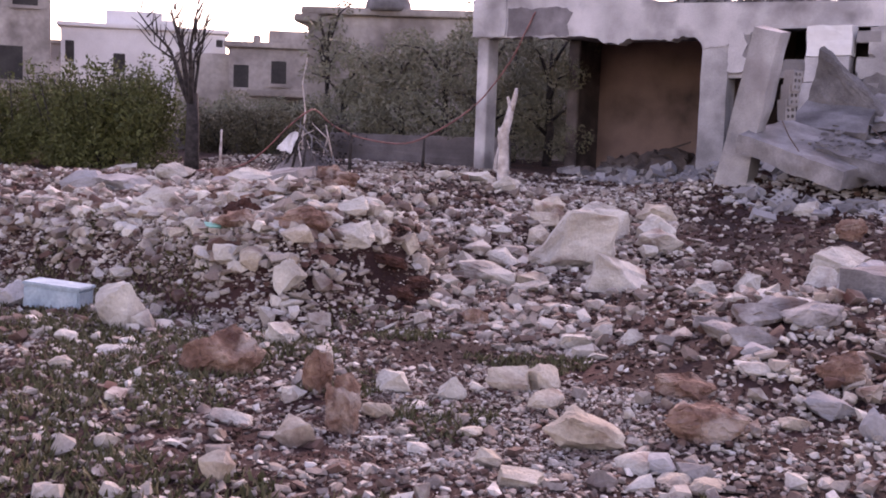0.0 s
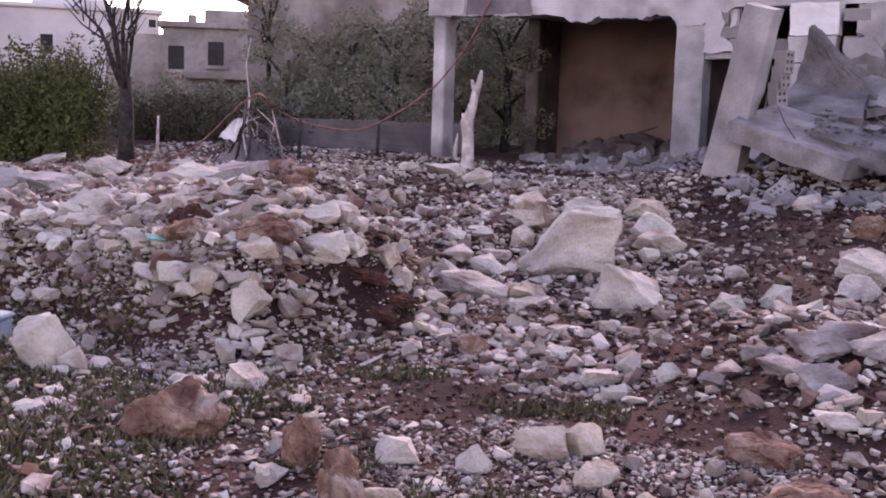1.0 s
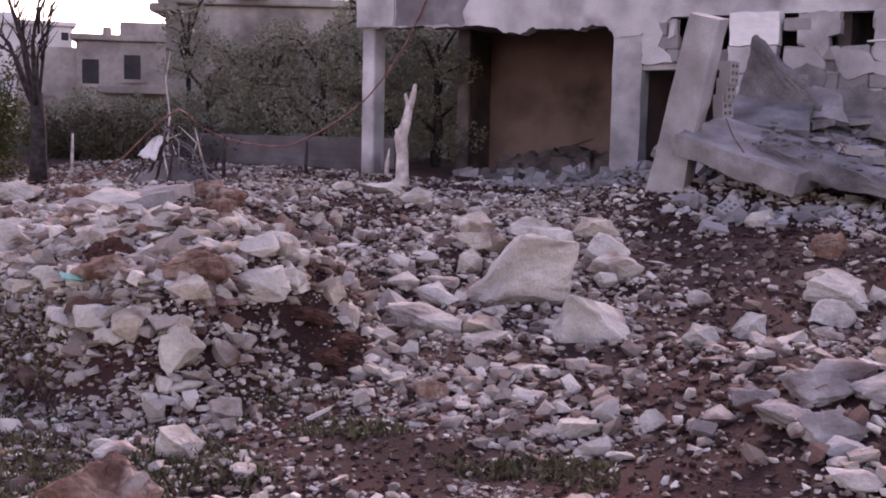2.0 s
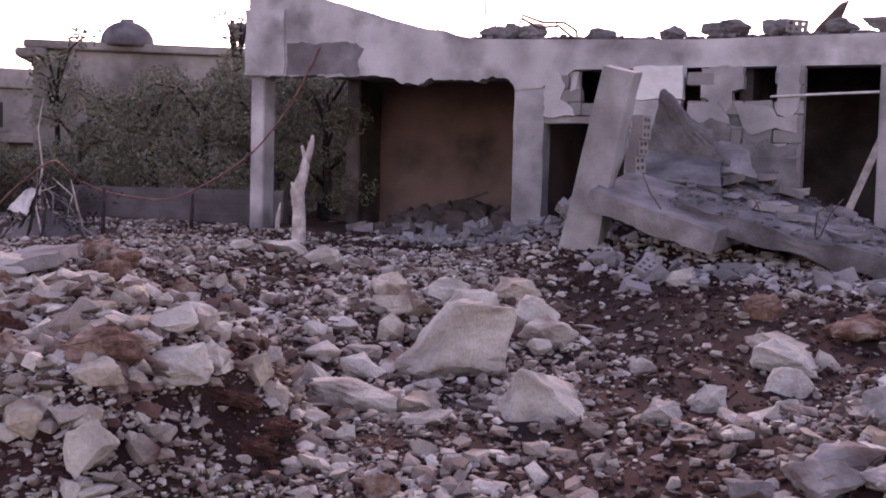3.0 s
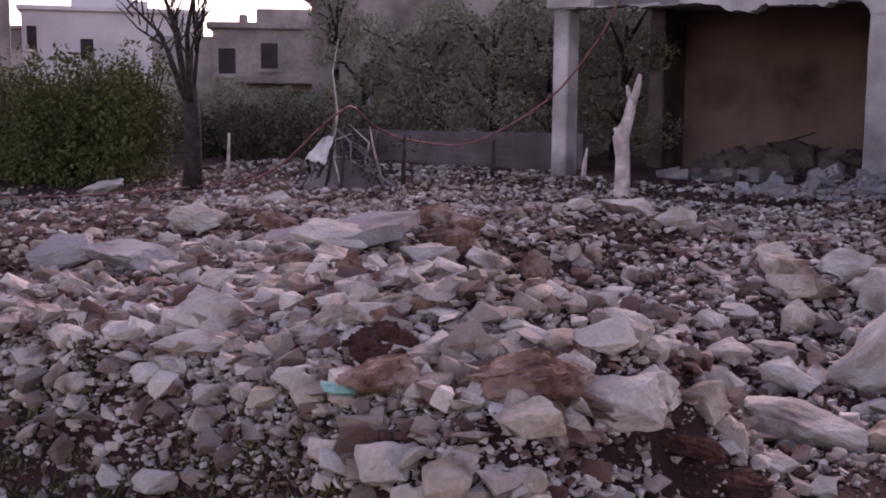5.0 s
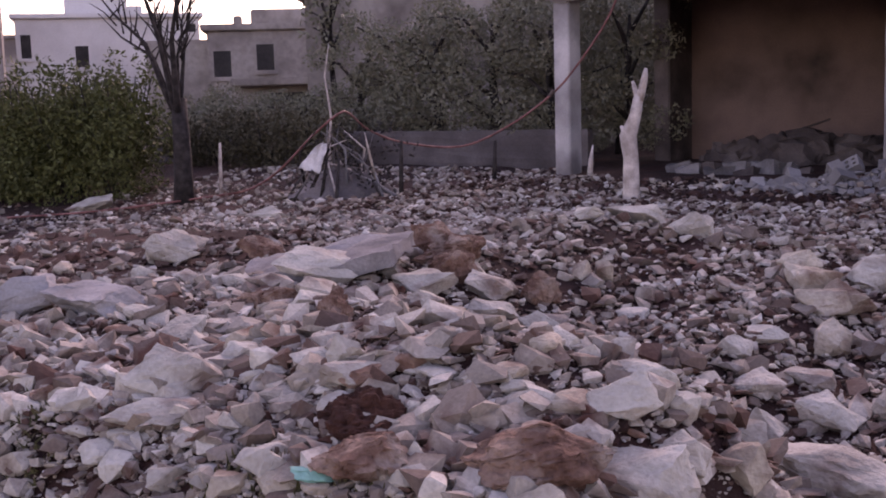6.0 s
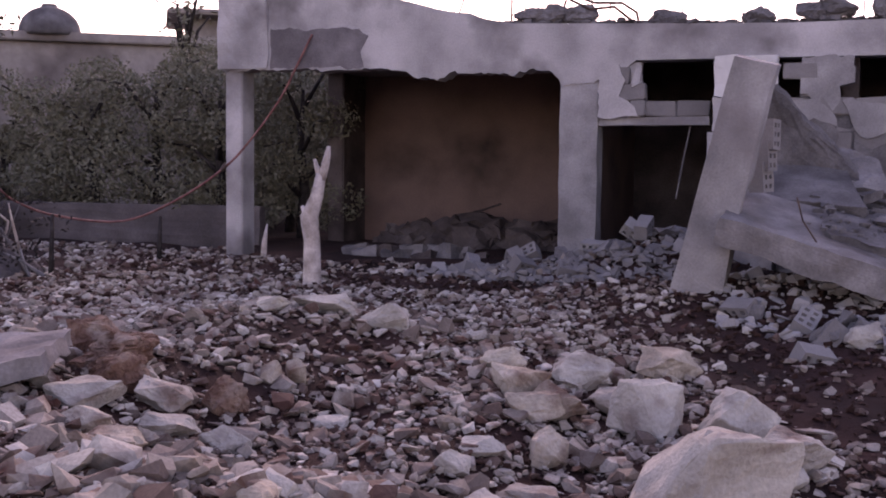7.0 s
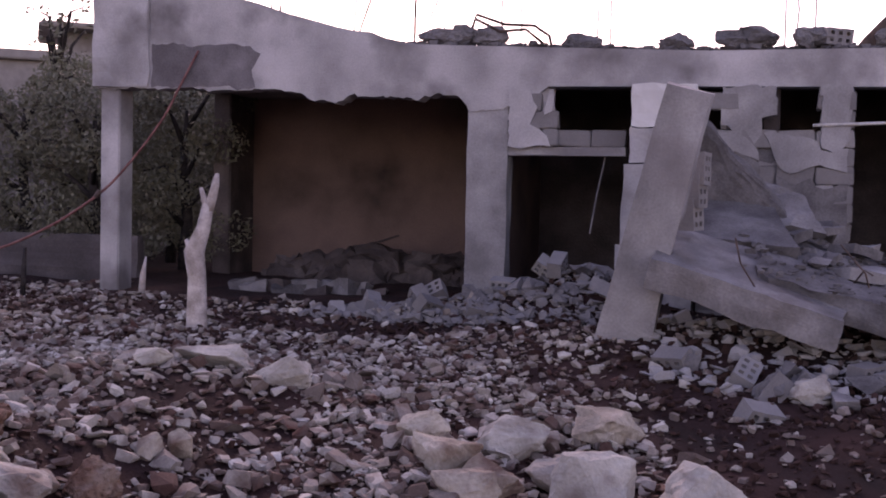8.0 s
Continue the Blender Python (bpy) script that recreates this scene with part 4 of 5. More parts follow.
def boulder(x, y, w, d, h, turn, mat, slope=0.0):
    """One named stone; slope lowers its one shoulder, as of a wedge."""
    COUNT[0] += 1
    if mat == BROWN:
        w, d, h = 1.15 * w, 1.15 * d, 0.75 * h
    soft = mat in (BROWN, RUSTY)
    me = clod_mesh(w, d, h, COUNT[0]) if mat == BROWN else rock_mesh(w * 1.08, d * 1.08, h * 1.12, mat, COUNT[0], 5 if soft else 4 if w > 0.4 else 3 if w > 0.2 else 2, 19 if soft else (11, 12, 14)[COUNT[0] % 3], 0.11 if soft else 0.06)
    for v in me.vertices if slope else ():
        v.co.z *= 1 - slope * smoothstep(0.15 * w, -0.5 * w, v.co.x)
    ob = new("earth_clod" if mat == BROWN else "boulder", me)
    ob.matrix_basis = pose(x, y, height(x, y) - 0.22 * h, random.Random(COUNT[0]).uniform(-12, 12), random.Random(COUNT[0] + 7).uniform(-12, 12), turn)
    size = "large" if w > 0.6 else "fist-sized" if w < 0.2 else "broken"
    tagged(ob, f"{size} lump of {WORDS[mat.name]} lying in the rubble", "earth clod" if mat == BROWN else "boulder", "stones in the rubble")
    return ob


boulder(-0.66, 7.40, 0.43, 0.33, 0.33, 34, RUSTY)
boulder(0.10, 7.43, 0.18, 0.15, 0.29, 34, RUSTY)
boulder(-2.29, 7.76, 0.30, 0.24, 0.37, 34, PALE)
boulder(-2.14, 7.88, 0.17, 0.14, 0.17, 34, PALE)
boulder(1.66, 7.73, 0.37, 0.30, 0.21, 37, BEIGE)
boulder(2.10, 8.21, 0.38, 0.31, 0.20, 37, RUSTY)
boulder(0.67, 7.07, 0.17, 0.14, 0.31, 37, RUSTY)
boulder(0.66, 6.68, 0.18, 0.14, 0.17, 37, BEIGE)
boulder(0.95, 6.00, 0.14, 0.12, 0.15, 37, BEIGE)
boulder(-3.69, 7.80, 0.27, 0.22, 0.23, 37, CONCRETE)
boulder(-1.45, 12.6, 0.84, 0.68, 0.66, 24, PALE, 0.5)
boulder(-0.42, 11.58, 0.54, 0.43, 0.36, 24, PALE)
boulder(-1.09, 13.32, 0.19, 0.15, 0.15, 24, PALE)
boulder(1.76, 11.51, 0.43, 0.35, 0.29, 24, CONCRETE)
boulder(1.15, 10.11, 0.22, 0.17, 0.12, 24, DULL)
boulder(0.67, 14.04, 0.43, 0.35, 0.20, 24, PALE)
boulder(-5.33, 11.79, 0.59, 0.47, 0.26, 29, PALE)
boulder(-2.90, 9.43, 0.31, 0.25, 0.21, 29, BROWN)
boulder(-7.35, 12.14, 0.39, 0.31, 0.22, 29, PALE)
boulder(-7.30, 12.18, 0.37, 0.29, 0.20, 37, PALE)
boulder(-4.28, 10.79, 0.19, 0.15, 0.19, 37, RUSTY)
boulder(-5.35, 13.04, 0.35, 0.28, 0.25, 37, RUSTY)
boulder(-2.94, 9.50, 0.30, 0.24, 0.24, 37, BROWN)
boulder(-15.45, 17.11, 0.73, 0.58, 0.22, 37, PALE)
boulder(-1.95, 14.06, 0.46, 0.37, 0.44, 19, PALE)
boulder(-2.27, 14.35, 0.26, 0.21, 0.23, 19, PALE)
boulder(-5.16, 15.03, 0.27, 0.22, 0.14, 19, PALE)
boulder(-5.06, 13.20, 0.15, 0.12, 0.12, 19, PALE)
boulder(-1.42, 14.14, 0.48, 0.39, 0.35, 19, PALE)
boulder(-2.04, 15.30, 0.44, 0.35, 0.23, 13, BEIGE)
boulder(-4.88, 15.38, 0.53, 0.42, 0.18, 13, PALE)
boulder(-4.25, 15.19, 0.35, 0.28, 0.20, 13, PALE)
boulder(-4.09, 9.49, 0.41, 0.31, 0.23, 50, PALE)
boulder(-3.93, 9.28, 0.43, 0.33, 0.12, 51, PALE)
boulder(-3.11, 9.11, 0.20, 0.15, 0.13, 46, PALE)
boulder(-2.38, 8.90, 0.22, 0.17, 0.16, 42, PALE)
boulder(-2.25, 8.83, 0.13, 0.10, 0.11, 41, PALE)
boulder(-2.08, 8.88, 0.20, 0.15, 0.18, 39, BEIGE)
boulder(-1.97, 9.22, 0.24, 0.18, 0.16, 35, BEIGE)
boulder(-1.86, 9.72, 0.37, 0.28, 0.21, 30, PALE)
boulder(-1.86, 10.01, 0.20, 0.15, 0.16, 28, PALE)
boulder(-2.27, 11.85, 0.26, 0.20, 0.23, 24, PALE)
boulder(-1.74, 10.30, 0.20, 0.15, 0.18, 26, BEIGE)
boulder(-2.48, 12.30, 0.29, 0.22, 0.15, 24, PALE)
boulder(-2.36, 12.70, 0.28, 0.21, 0.13, 22, PALE)
boulder(-2.03, 12.13, 0.34, 0.25, 0.20, 21, PALE)
boulder(-1.72, 11.36, 0.61, 0.46, 0.22, 21, PALE)
boulder(-0.99, 11.07, 0.30, 0.23, 0.11, 15, PALE)
boulder(-3.10, 14.53, 0.30, 0.22, 0.24, 22, BEIGE)
boulder(-2.53, 14.79, 0.43, 0.32, 0.30, 18, PALE)
boulder(-2.63, 13.73, 0.35, 0.26, 0.19, 21, BEIGE)
boulder(-2.11, 10.01, 0.29, 0.22, 0.17, 31, PALE)
boulder(-2.11, 9.46, 0.44, 0.33, 0.19, 34, RUSTY)
boulder(-2.69, 9.20, 0.33, 0.25, 0.17, 42, RUSTY)
boulder(-1.69, 10.02, 0.26, 0.20, 0.11, 25, BROWN)
boulder(-1.50, 9.93, 0.22, 0.16, 0.09, 25, BROWN)
boulder(-1.37, 10.04, 0.24, 0.18, 0.10, 25, BROWN)
boulder(-1.53, 10.15, 0.26, 0.20, 0.11, 25, BROWN)
boulder(-5.05, 12.84, 0.55, 0.41, 0.22, 38, RUSTY)
boulder(-4.73, 12.16, 0.40, 0.30, 0.19, 39, PALE)
boulder(-4.53, 12.56, 0.32, 0.24, 0.17, 36, PALE)
boulder(-2.59, 10.36, 0.18, 0.13, 0.10, 33, PALE)
boulder(-4.86, 11.28, 0.36, 0.27, 0.17, 44, PALE)
boulder(-3.19, 9.69, 0.25, 0.19, 0.13, 43, PALE)
boulder(-4.02, 9.84, 0.22, 0.17, 0.11, 47, PALE)
boulder(-3.52, 9.81, 0.18, 0.14, 0.09, 44, PALE)
boulder(-7.02, 11.86, 0.37, 0.28, 0.16, 51, PALE)
boulder(-5.72, 11.33, 0.26, 0.20, 0.10, 48, PALE)
boulder(-9.50, 15.21, 0.42, 0.31, 0.17, 46, PALE)
boulder(-5.88, 10.36, 0.62, 0.46, 0.21, 54, CONCRETE)
boulder(-6.53, 12.31, 0.34, 0.25, 0.21, 47, RUSTY)
boulder(-3.53, 9.01, 0.16, 0.12, 0.10, 50, PALE)
boulder(-3.86, 9.02, 0.17, 0.13, 0.11, 53, PALE)
boulder(-3.22, 9.03, 0.15, 0.12, 0.09, 48, BEIGE)
boulder(-4.31, 9.16, 0.18, 0.14, 0.11, 54, PALE)
boulder(-3.51, 8.68, 0.21, 0.16, 0.11, 53, PALE)
boulder(-2.48, 9.19, 0.14, 0.11, 0.09, 40, PALE)
boulder(-1.91, 9.45, 0.13, 0.09, 0.10, 32, PALE)
boulder(-1.86, 9.03, 0.13, 0.10, 0.11, 35, BEIGE)
boulder(-1.76, 9.32, 0.10, 0.08, 0.08, 32, PALE)
boulder(-2.78, 12.62, 0.23, 0.17, 0.13, 25, PALE)
boulder(-2.69, 12.99, 0.24, 0.18, 0.15, 23, PALE)
boulder(-1.96, 10.27, 0.13, 0.10, 0.13, 28, PALE)
boulder(-1.31, 10.64, 0.14, 0.10, 0.10, 20, PALE)
boulder(-2.72, 8.89, 0.14, 0.11, 0.10, 45, BEIGE)
boulder(-4.51, 11.81, 0.27, 0.20, 0.15, 39, BEIGE)
boulder(-4.32, 12.31, 0.32, 0.24, 0.15, 35, PALE)
boulder(-4.09, 12.50, 0.30, 0.22, 0.14, 33, PALE)
boulder(-4.44, 10.95, 0.14, 0.11, 0.21, 44, RUSTY)
boulder(-4.70, 11.01, 0.33, 0.25, 0.16, 45, PALE)
boulder(-3.30, 9.80, 0.17, 0.13, 0.15, 43, PALE)
boulder(-4.18, 11.59, 0.34, 0.25, 0.16, 38, BEIGE)
boulder(-3.51, 9.40, 0.11, 0.08, 0.09, 48, PALE)
boulder(-3.36, 9.03, 0.10, 0.07, 0.08, 51, PALE)
boulder(-3.69, 9.74, 0.13, 0.09, 0.07, 47, PALE)
boulder(-4.21, 10.02, 0.20, 0.15, 0.13, 49, BEIGE)
boulder(-4.60, 9.17, 0.14, 0.10, 0.08, 58, RUSTY)
boulder(-4.33, 12.88, 0.26, 0.19, 0.24, 33, RUSTY)
boulder(-4.84, 12.55, 0.32, 0.24, 0.22, 38, RUSTY)
boulder(-5.18, 10.98, 0.19, 0.14, 0.13, 48, RUSTY)
boulder(-5.04, 11.10, 0.21, 0.16, 0.15, 46, RUSTY)
boulder(-4.32, 13.49, 0.15, 0.11, 0.16, 31, BEIGE)
boulder(-4.26, 13.66, 0.15, 0.11, 0.16, 30, BEIGE)
boulder(-2.14, 10.27, 0.23, 0.17, 0.13, 28, PALE)
boulder(-2.54, 9.33, 0.08, 0.06, 0.10, 40, PALE)
boulder(-6.50, 10.28, 0.42, 0.31, 0.25, 59, CONCRETE)
boulder(-6.55, 11.23, 0.16, 0.12, 0.12, 53, PALE)
boulder(-2.83, 14.02, 0.37, 0.28, 0.22, 20, BEIGE)
boulder(-2.41, 13.25, 0.22, 0.17, 0.25, 18, BEIGE)
boulder(-1.09, 13.65, 0.45, 0.34, 0.26, 21, PALE)
boulder(-2.56, 13.93, 0.40, 0.30, 0.25, 28, BEIGE)
boulder(0.78, 13.61, 0.49, 0.37, 0.24, 10, PALE)
boulder(0.95, 12.81, 0.31, 0.23, 0.21, 10, PALE)
boulder(0.56, 12.14, 0.25, 0.19, 0.20, 14, PALE)
boulder(1.05, 12.16, 0.17, 0.12, 0.12, 10, PALE)
boulder(1.84, 10.23, 0.37, 0.27, 0.15, 6, DULL)
boulder(1.64, 9.69, 0.29, 0.21, 0.16, 8, DULL)
boulder(-1.76, 8.91, 0.24, 0.18, 0.26, 44, PALE)
boulder(-0.72, 16.67, 0.35, 0.26, 0.21, 14, PALE)
boulder(1.08, 13.92, 0.19, 0.14, 0.16, 8, PALE)
boulder(-1.40, 8.89, 0.18, 0.14, 0.14, 41, PALE)
boulder(0.70, 9.89, 0.15, 0.11, 0.11, 18, PALE)
boulder(-0.66, 9.86, 0.19, 0.14, 0.14, 30, RUSTY)
boulder(1.23, 14.77, 0.47, 0.35, 0.25, 7, RUSTY)
boulder(0.39, 15.08, 0.32, 0.24, 0.26, 11, RUSTY)
boulder(-1.51, 10.59, 0.18, 0.14, 0.12, 33, PALE)
boulder(-1.23, 11.46, 0.28, 0.21, 0.17, 28, BEIGE)
boulder(0.35, 11.65, 0.23, 0.17, 0.16, 16, PALE)
boulder(0.83, 8.23, 0.24, 0.18, 0.18, 30, BEIGE)
boulder(1.00, 8.35, 0.18, 0.14, 0.17, 28, BEIGE)
boulder(-0.02, 7.60, 0.12, 0.09, 0.21, 42, BEIGE)
boulder(0.39, 7.38, 0.14, 0.11, 0.18, 40, RUSTY)
boulder(0.38, 7.73, 0.19, 0.14, 0.12, 38, PALE)
boulder(0.69, 7.89, 0.16, 0.12, 0.14, 34, PALE)
boulder(0.12, 7.21, 0.13, 0.10, 0.08, 44, PALE)
boulder(-1.05, 8.20, 0.21, 0.15, 0.15, 46, PALE)
boulder(1.02, 9.75, 0.14, 0.10, 0.10, 22, DULL)
boulder(0.39, 9.97, 0.16, 0.12, 0.13, 26, PALE)
boulder(0.38, 9.66, 0.23, 0.17, 0.11, 27, PALE)
boulder(1.47, 10.18, 0.34, 0.26, 0.15, 16, DULL)
boulder(-4.78, 12.72, 0.18, 0.14, 0.11, 43, PALE)
boulder(-4.85, 10.18, 0.31, 0.23, 0.17, 53, PALE)
boulder(-0.20, 13.20, 0.20, 0.15, 0.14, 21, PALE)
boulder(2.43, 8.97, 0.30, 0.22, 0.12, 19, CONCRETE)
boulder(2.31, 9.42, 0.25, 0.19, 0.19, 19, RUSTY)
boulder(1.41, 9.80, 0.33, 0.26, 0.13, 24, DULL)
boulder(1.54, 10.41, 0.34, 0.26, 0.12, 22, DULL)
boulder(1.51, 7.12, 0.14, 0.10, 0.10, 36, BEIGE)
boulder(2.77, 8.62, 0.13, 0.09, 0.19, 17, CONCRETE)
boulder(1.68, 8.73, 0.31, 0.23, 0.13, 26, RUSTY)
boulder(2.32, 7.59, 0.18, 0.14, 0.08, 25, DULL)
boulder(2.16, 7.56, 0.15, 0.12, 0.09, 27, CONCRETE)
boulder(1.75, 9.55, 0.18, 0.14, 0.09, 23, CONCRETE)
boulder(1.83, 6.92, 0.19, 0.14, 0.10, 34, BEIGE)
boulder(2.08, 7.20, 0.13, 0.09, 0.09, 30, DULL)

# a metal box, a flat slab, a plastic scrap
tin = thing("metal_box", pose(-3.44, 8.02, height(-3.44, 8.02) + 0.0, 0, 4, 28), "pale blue dented metal box on the ground", "box")
bm = box(bmesh.new(), -0.24, 0.24, -0.12, 0.12, -0.03, 0.17, 0.012)
part("body", bm, TIN, tin)
bm = box(bmesh.new(), -0.25, 0.25, -0.13, 0.13, 0.172, 0.2, 0.008)
part("lid", bm, TIN, tin)
plate("concrete_slab", [(-5.75, 11.35, 0.62), (-4.85, 11.9, 0.78), (-5.2, 12.6, 0.84), (-6.1, 12.1, 0.68)], 0.1, POWDERY, "flat grey broken concrete slab tilted in rubble", "concrete slab", 8, 0.07)
plate("concrete_slab", [(1.68, 11.05, 0.4), (2.5, 11.0, 0.38), (2.5, 11.6, 0.42), (1.7, 11.7, 0.44)], 0.2, DUSTY, "flat grey broken concrete slab half buried", "concrete slab", 8, 0.05)
scrap = new("plastic_scrap", rock_mesh(0.16, 0.1, 0.06, TURQUOISE, 501, 3, 12, 0.12))
scrap.matrix_basis = pose(-2.83, 9.09, height(-2.83, 9.09) + 0.03, 8, 5, 20)
tagged(scrap, "small crumpled turquoise plastic scrap among stones", "plastic scrap")
bm = bmesh.new()
bmesh.ops.create_grid(bm, x_segments=14, y_segments=14, size=0.5)
for v in bm.verts:
    u, w = v.co.x, v.co.y + 0.5
    v.co = Vector((u * 0.6 * (1.1 - 0.85 * w) + 0.1 * w, 0.05 * math.sin(9 * u + 4 * w) - 0.32 * (1 - w), 0.62 * w)) + 0.04 * Vector(noise.noise_vector(v.co * 5))
bmesh.ops.solidify(bm, geom=bm.faces[:], thickness=0.012)
sack = part("white_sack", bm, CLOTH, smooth=True)
sack.matrix_basis = pose(-11.3, 17.9, height(-11.3, 17.9) + 0.42, 0, 14, 15) @ Matrix.Diagonal((0.58, 0.58, 0.65, 1))
tagged(sack, "torn white sack caught in the brushwood", "sack")


# ---- rubble ----
def stone_template(seed):
    rng = random.Random(seed)
    flat = rng.choice((0.24, 0.32, 0.42, 0.52, 0.65))
    bm = bmesh.new()
    lost = rng.sample(range(8), 2)
    for i in range(8):
        pull = 0.4 if i in lost else 1.0
        c = (1 if i & 1 else -1, 1 if i & 2 else -1, 1 if i & 4 else -1)
        bm.verts.new([c[j] * pull * 0.78 * (1 - rng.uniform(0, 0.5)) * (1, 0.8, flat)[j] for j in range(3)])
    for _ in range(5):
        p = Vector((rng.gauss(0, 1), rng.gauss(0, 1), rng.gauss(0, 1))).normalized() * rng.uniform(0.8, 0.98)
        bm.verts.new((p.x, p.y * 0.8, p.z * flat))
    bmesh.ops.convex_hull(bm, input=bm.verts[:])
    loose = [v for v in bm.verts if not v.link_faces]
    bmesh.ops.delete(bm, geom=loose, context="VERTS")
    bmesh.ops.triangulate(bm, faces=bm.faces[:])
    bm.verts.index_update()
    v = np.array([tuple(q.co) for q in bm.verts])
    f = np.array([[q.index for q in face.verts] for face in bm.faces])
    bm.free()
    return v, f


SHAPES = [stone_template(900 + s) for s in range(22)]


BARE_SPOTS = [(0.6, 0.2, 11.6, 1.2, 1.2), (0.6, 1.3, 9.6, 0.8, 1.2), (0.8, -0.4, 14.6, 1.0, 1.6), (0.4, -6.8, 12.6, 1.6, 1.5), (0.5, 1.2, 13.5, 1.2, 2.0), (0.5, -9.5, 14.0, 2.5, 1.5), (0.55, -3.4, 8.55, 0.9, 0.2), (0.6, -4.7, 13.6, 1.2, 1.1), (0.7, -0.3, 8.9, 1.2, 0.5), (0.35, -2.0, 7.2, 1.8, 1.0), (1.0, -1.62, 9.9, 0.45, 0.3), (0.8, -1.2, 10.7, 0.5, 0.35), (0.75, -1.0, 9.5, 0.9, 0.45), (0.7, -1.67, 11.45, 0.4, 0.3), (0.5, -3.1, 8.7, 0.4, 0.12),
              (0.6, 0.6, 10.5, 0.6, 0.6), (0.5, 1.3, 9.4, 0.4, 0.4), (1.0, -1.6, 17.0, 1.0, 0.9), (1.0, -0.85, 16.7, 0.9, 1.2), (0.9, -1.1, 15.4, 0.6, 1.0),
              (0.9, 0.8, 14.8, 1.2, 1.7), (0.9, -5.6, 18.7, 3.2, 0.8), (0.55, -2.2, 18.8, 2.0, 0.9), (0.6, 0.5, 12.8, 0.9, 1.1), (0.4, -0.4, 8.6, 1.6, 0.6)]


def patch(x, y):
    """0 where stones lie thick, 1 where bare red earth shows."""
    v = noise.fractal(Vector((x * 0.55, y * 0.55, 4.0)), 1.0, 2.0, 3)
    e = sum(k * bump_at(x, y, cx, cy, sx, sy) for k, cx, cy, sx, sy in BARE_SPOTS)
    return min(1.0, max(0.0, 0.5 * v + e))


def scatter(name, mat, n, xs, ys, lo, hi, seed, label, thin, power=2.2):
    """Many loose stones as one heap; thin(p) is the share left out where p is the bareness."""
    rng = np.random.default_rng(seed)
    vs, fs, base = [], [], 0
    px, py = rng.uniform(*xs, n), rng.uniform(*ys, n)
    size = lo + (hi - lo) * rng.uniform(0, 1, n) ** power
    skip = rng.uniform(0, 1, n)
    for i in range(n):
        x, y, s = float(px[i]), float(py[i]), float(size[i])
        if y > 20.7 and -9.3 < x:
            continue
        if skip[i] < thin(patch(x, y)):
            continue
        v, f = SHAPES[int(skip[i] * 9973) % len(SHAPES)]
        m = np.array(Euler(rng.uniform(-0.5, 0.5, 2).tolist() + [rng.uniform(0, 6.28)]).to_matrix())
        k = s * rng.uniform(0.7, 1.25, 3)
        vs.append((v * k) @ m.T + (x, y, height(x, y) + s * rng.uniform(0.0, 0.55)))
        fs.append(f + base)
        base += len(v)
    ob = joined(name, np.concatenate(vs).tolist(), np.concatenate(fs).tolist(), mat, label=label, kind="stuff")
    ob["category"] = "rubble"
    return ob


PALE_L, DARK_L = "loose pale broken limestone covering the ground", "small stones coated with dark red earth"
thick, bare_soil = (lambda p: 0.9 * p), (lambda p: 0.55 - 0.5 * p)
scatter("rubble", RUBBLE, 21000, (-4.0, 4.2), (5.6, 9.6), 0.01, 0.036, 1, PALE_L, thick)
scatter("rubble", RUBBLE, 1100, (-4.0, 4.5), (5.5, 9.8), 0.03, 0.08, 2, PALE_L, thick)
scatter("rubble", RUBBLE, 23000, (-6.5, 4.0), (9.2, 14.0), 0.014, 0.06, 3, PALE_L, thick)
scatter("rubble", RUBBLE, 2600, (-6.5, 3.5), (9.2, 15.5), 0.05, 0.12, 4, PALE_L, thick, 1.6)
scatter("rubble", RUBBLE, 1500, (-6.0, -1.3), (8.7, 11.8), 0.035, 0.13, 13, PALE_L, lambda p: 0.9 * p, 2.0)
scatter("rubble", RUBBLE, 9000, (-6.5, -1.2), (8.1, 9.8), 0.01, 0.045, 20, PALE_L, lambda p: 0.7 * p)
scatter("rubble", RUBBLE, 500, (-6.5, -1.2), (8.2, 9.8), 0.04, 0.1, 21, PALE_L, lambda p: 0.8 * p)
scatter("rubble", RUBBLE, 11000, (-5.6, -0.6), (8.8, 12.0), 0.008, 0.03, 17, PALE_L, lambda p: 0.8 * p)
scatter("rubble", RUBBLE, 16000, (-9.5, 3.0), (13.5, 18.5), 0.02, 0.075, 5, PALE_L, thick)
scatter("rubble", RUBBLE, 7500, (-16, -3), (15.5, 22.0), 0.025, 0.09, 6, PALE_L, lambda p: 0.25 + 0.6 * p)
scatter("rubble", RUBBLE, 3500, (-14, -6), (9.5, 16), 0.025, 0.09, 7, PALE_L, lambda p: 0.5 + 0.5 * p)
scatter("rubble", RUBBLE, 5000, (-7.5, -3.9), (6.4, 9.9), 0.015, 0.065, 14, PALE_L, lambda p: 0.35 + 0.6 * p)
scatter("rubble", RUBBLE, 4000, (-21, -12), (10, 17), 0.03, 0.11, 15, PALE_L, lambda p: 0.5 + 0.5 * p)
scatter("rubble", RUBBLE, 3000, (-12, -6.2), (7.5, 12.5), 0.02, 0.09, 16, PALE_L, lambda p: 0.45 + 0.5 * p)
scatter("rubble", RUBBLE, 5000, (-9, 9), (-5, 5.8), 0.02, 0.09, 18, PALE_L, thick)
scatter("rubble", RUBBLE, 4000, (3.2, 10), (5, 20), 0.02, 0.09, 19, PALE_L, thick)
scatter("rubble", RUBBLE, 12000, (-6.5, 7.5), (0.5, 5.9), 0.01, 0.04, 23, PALE_L, thick)
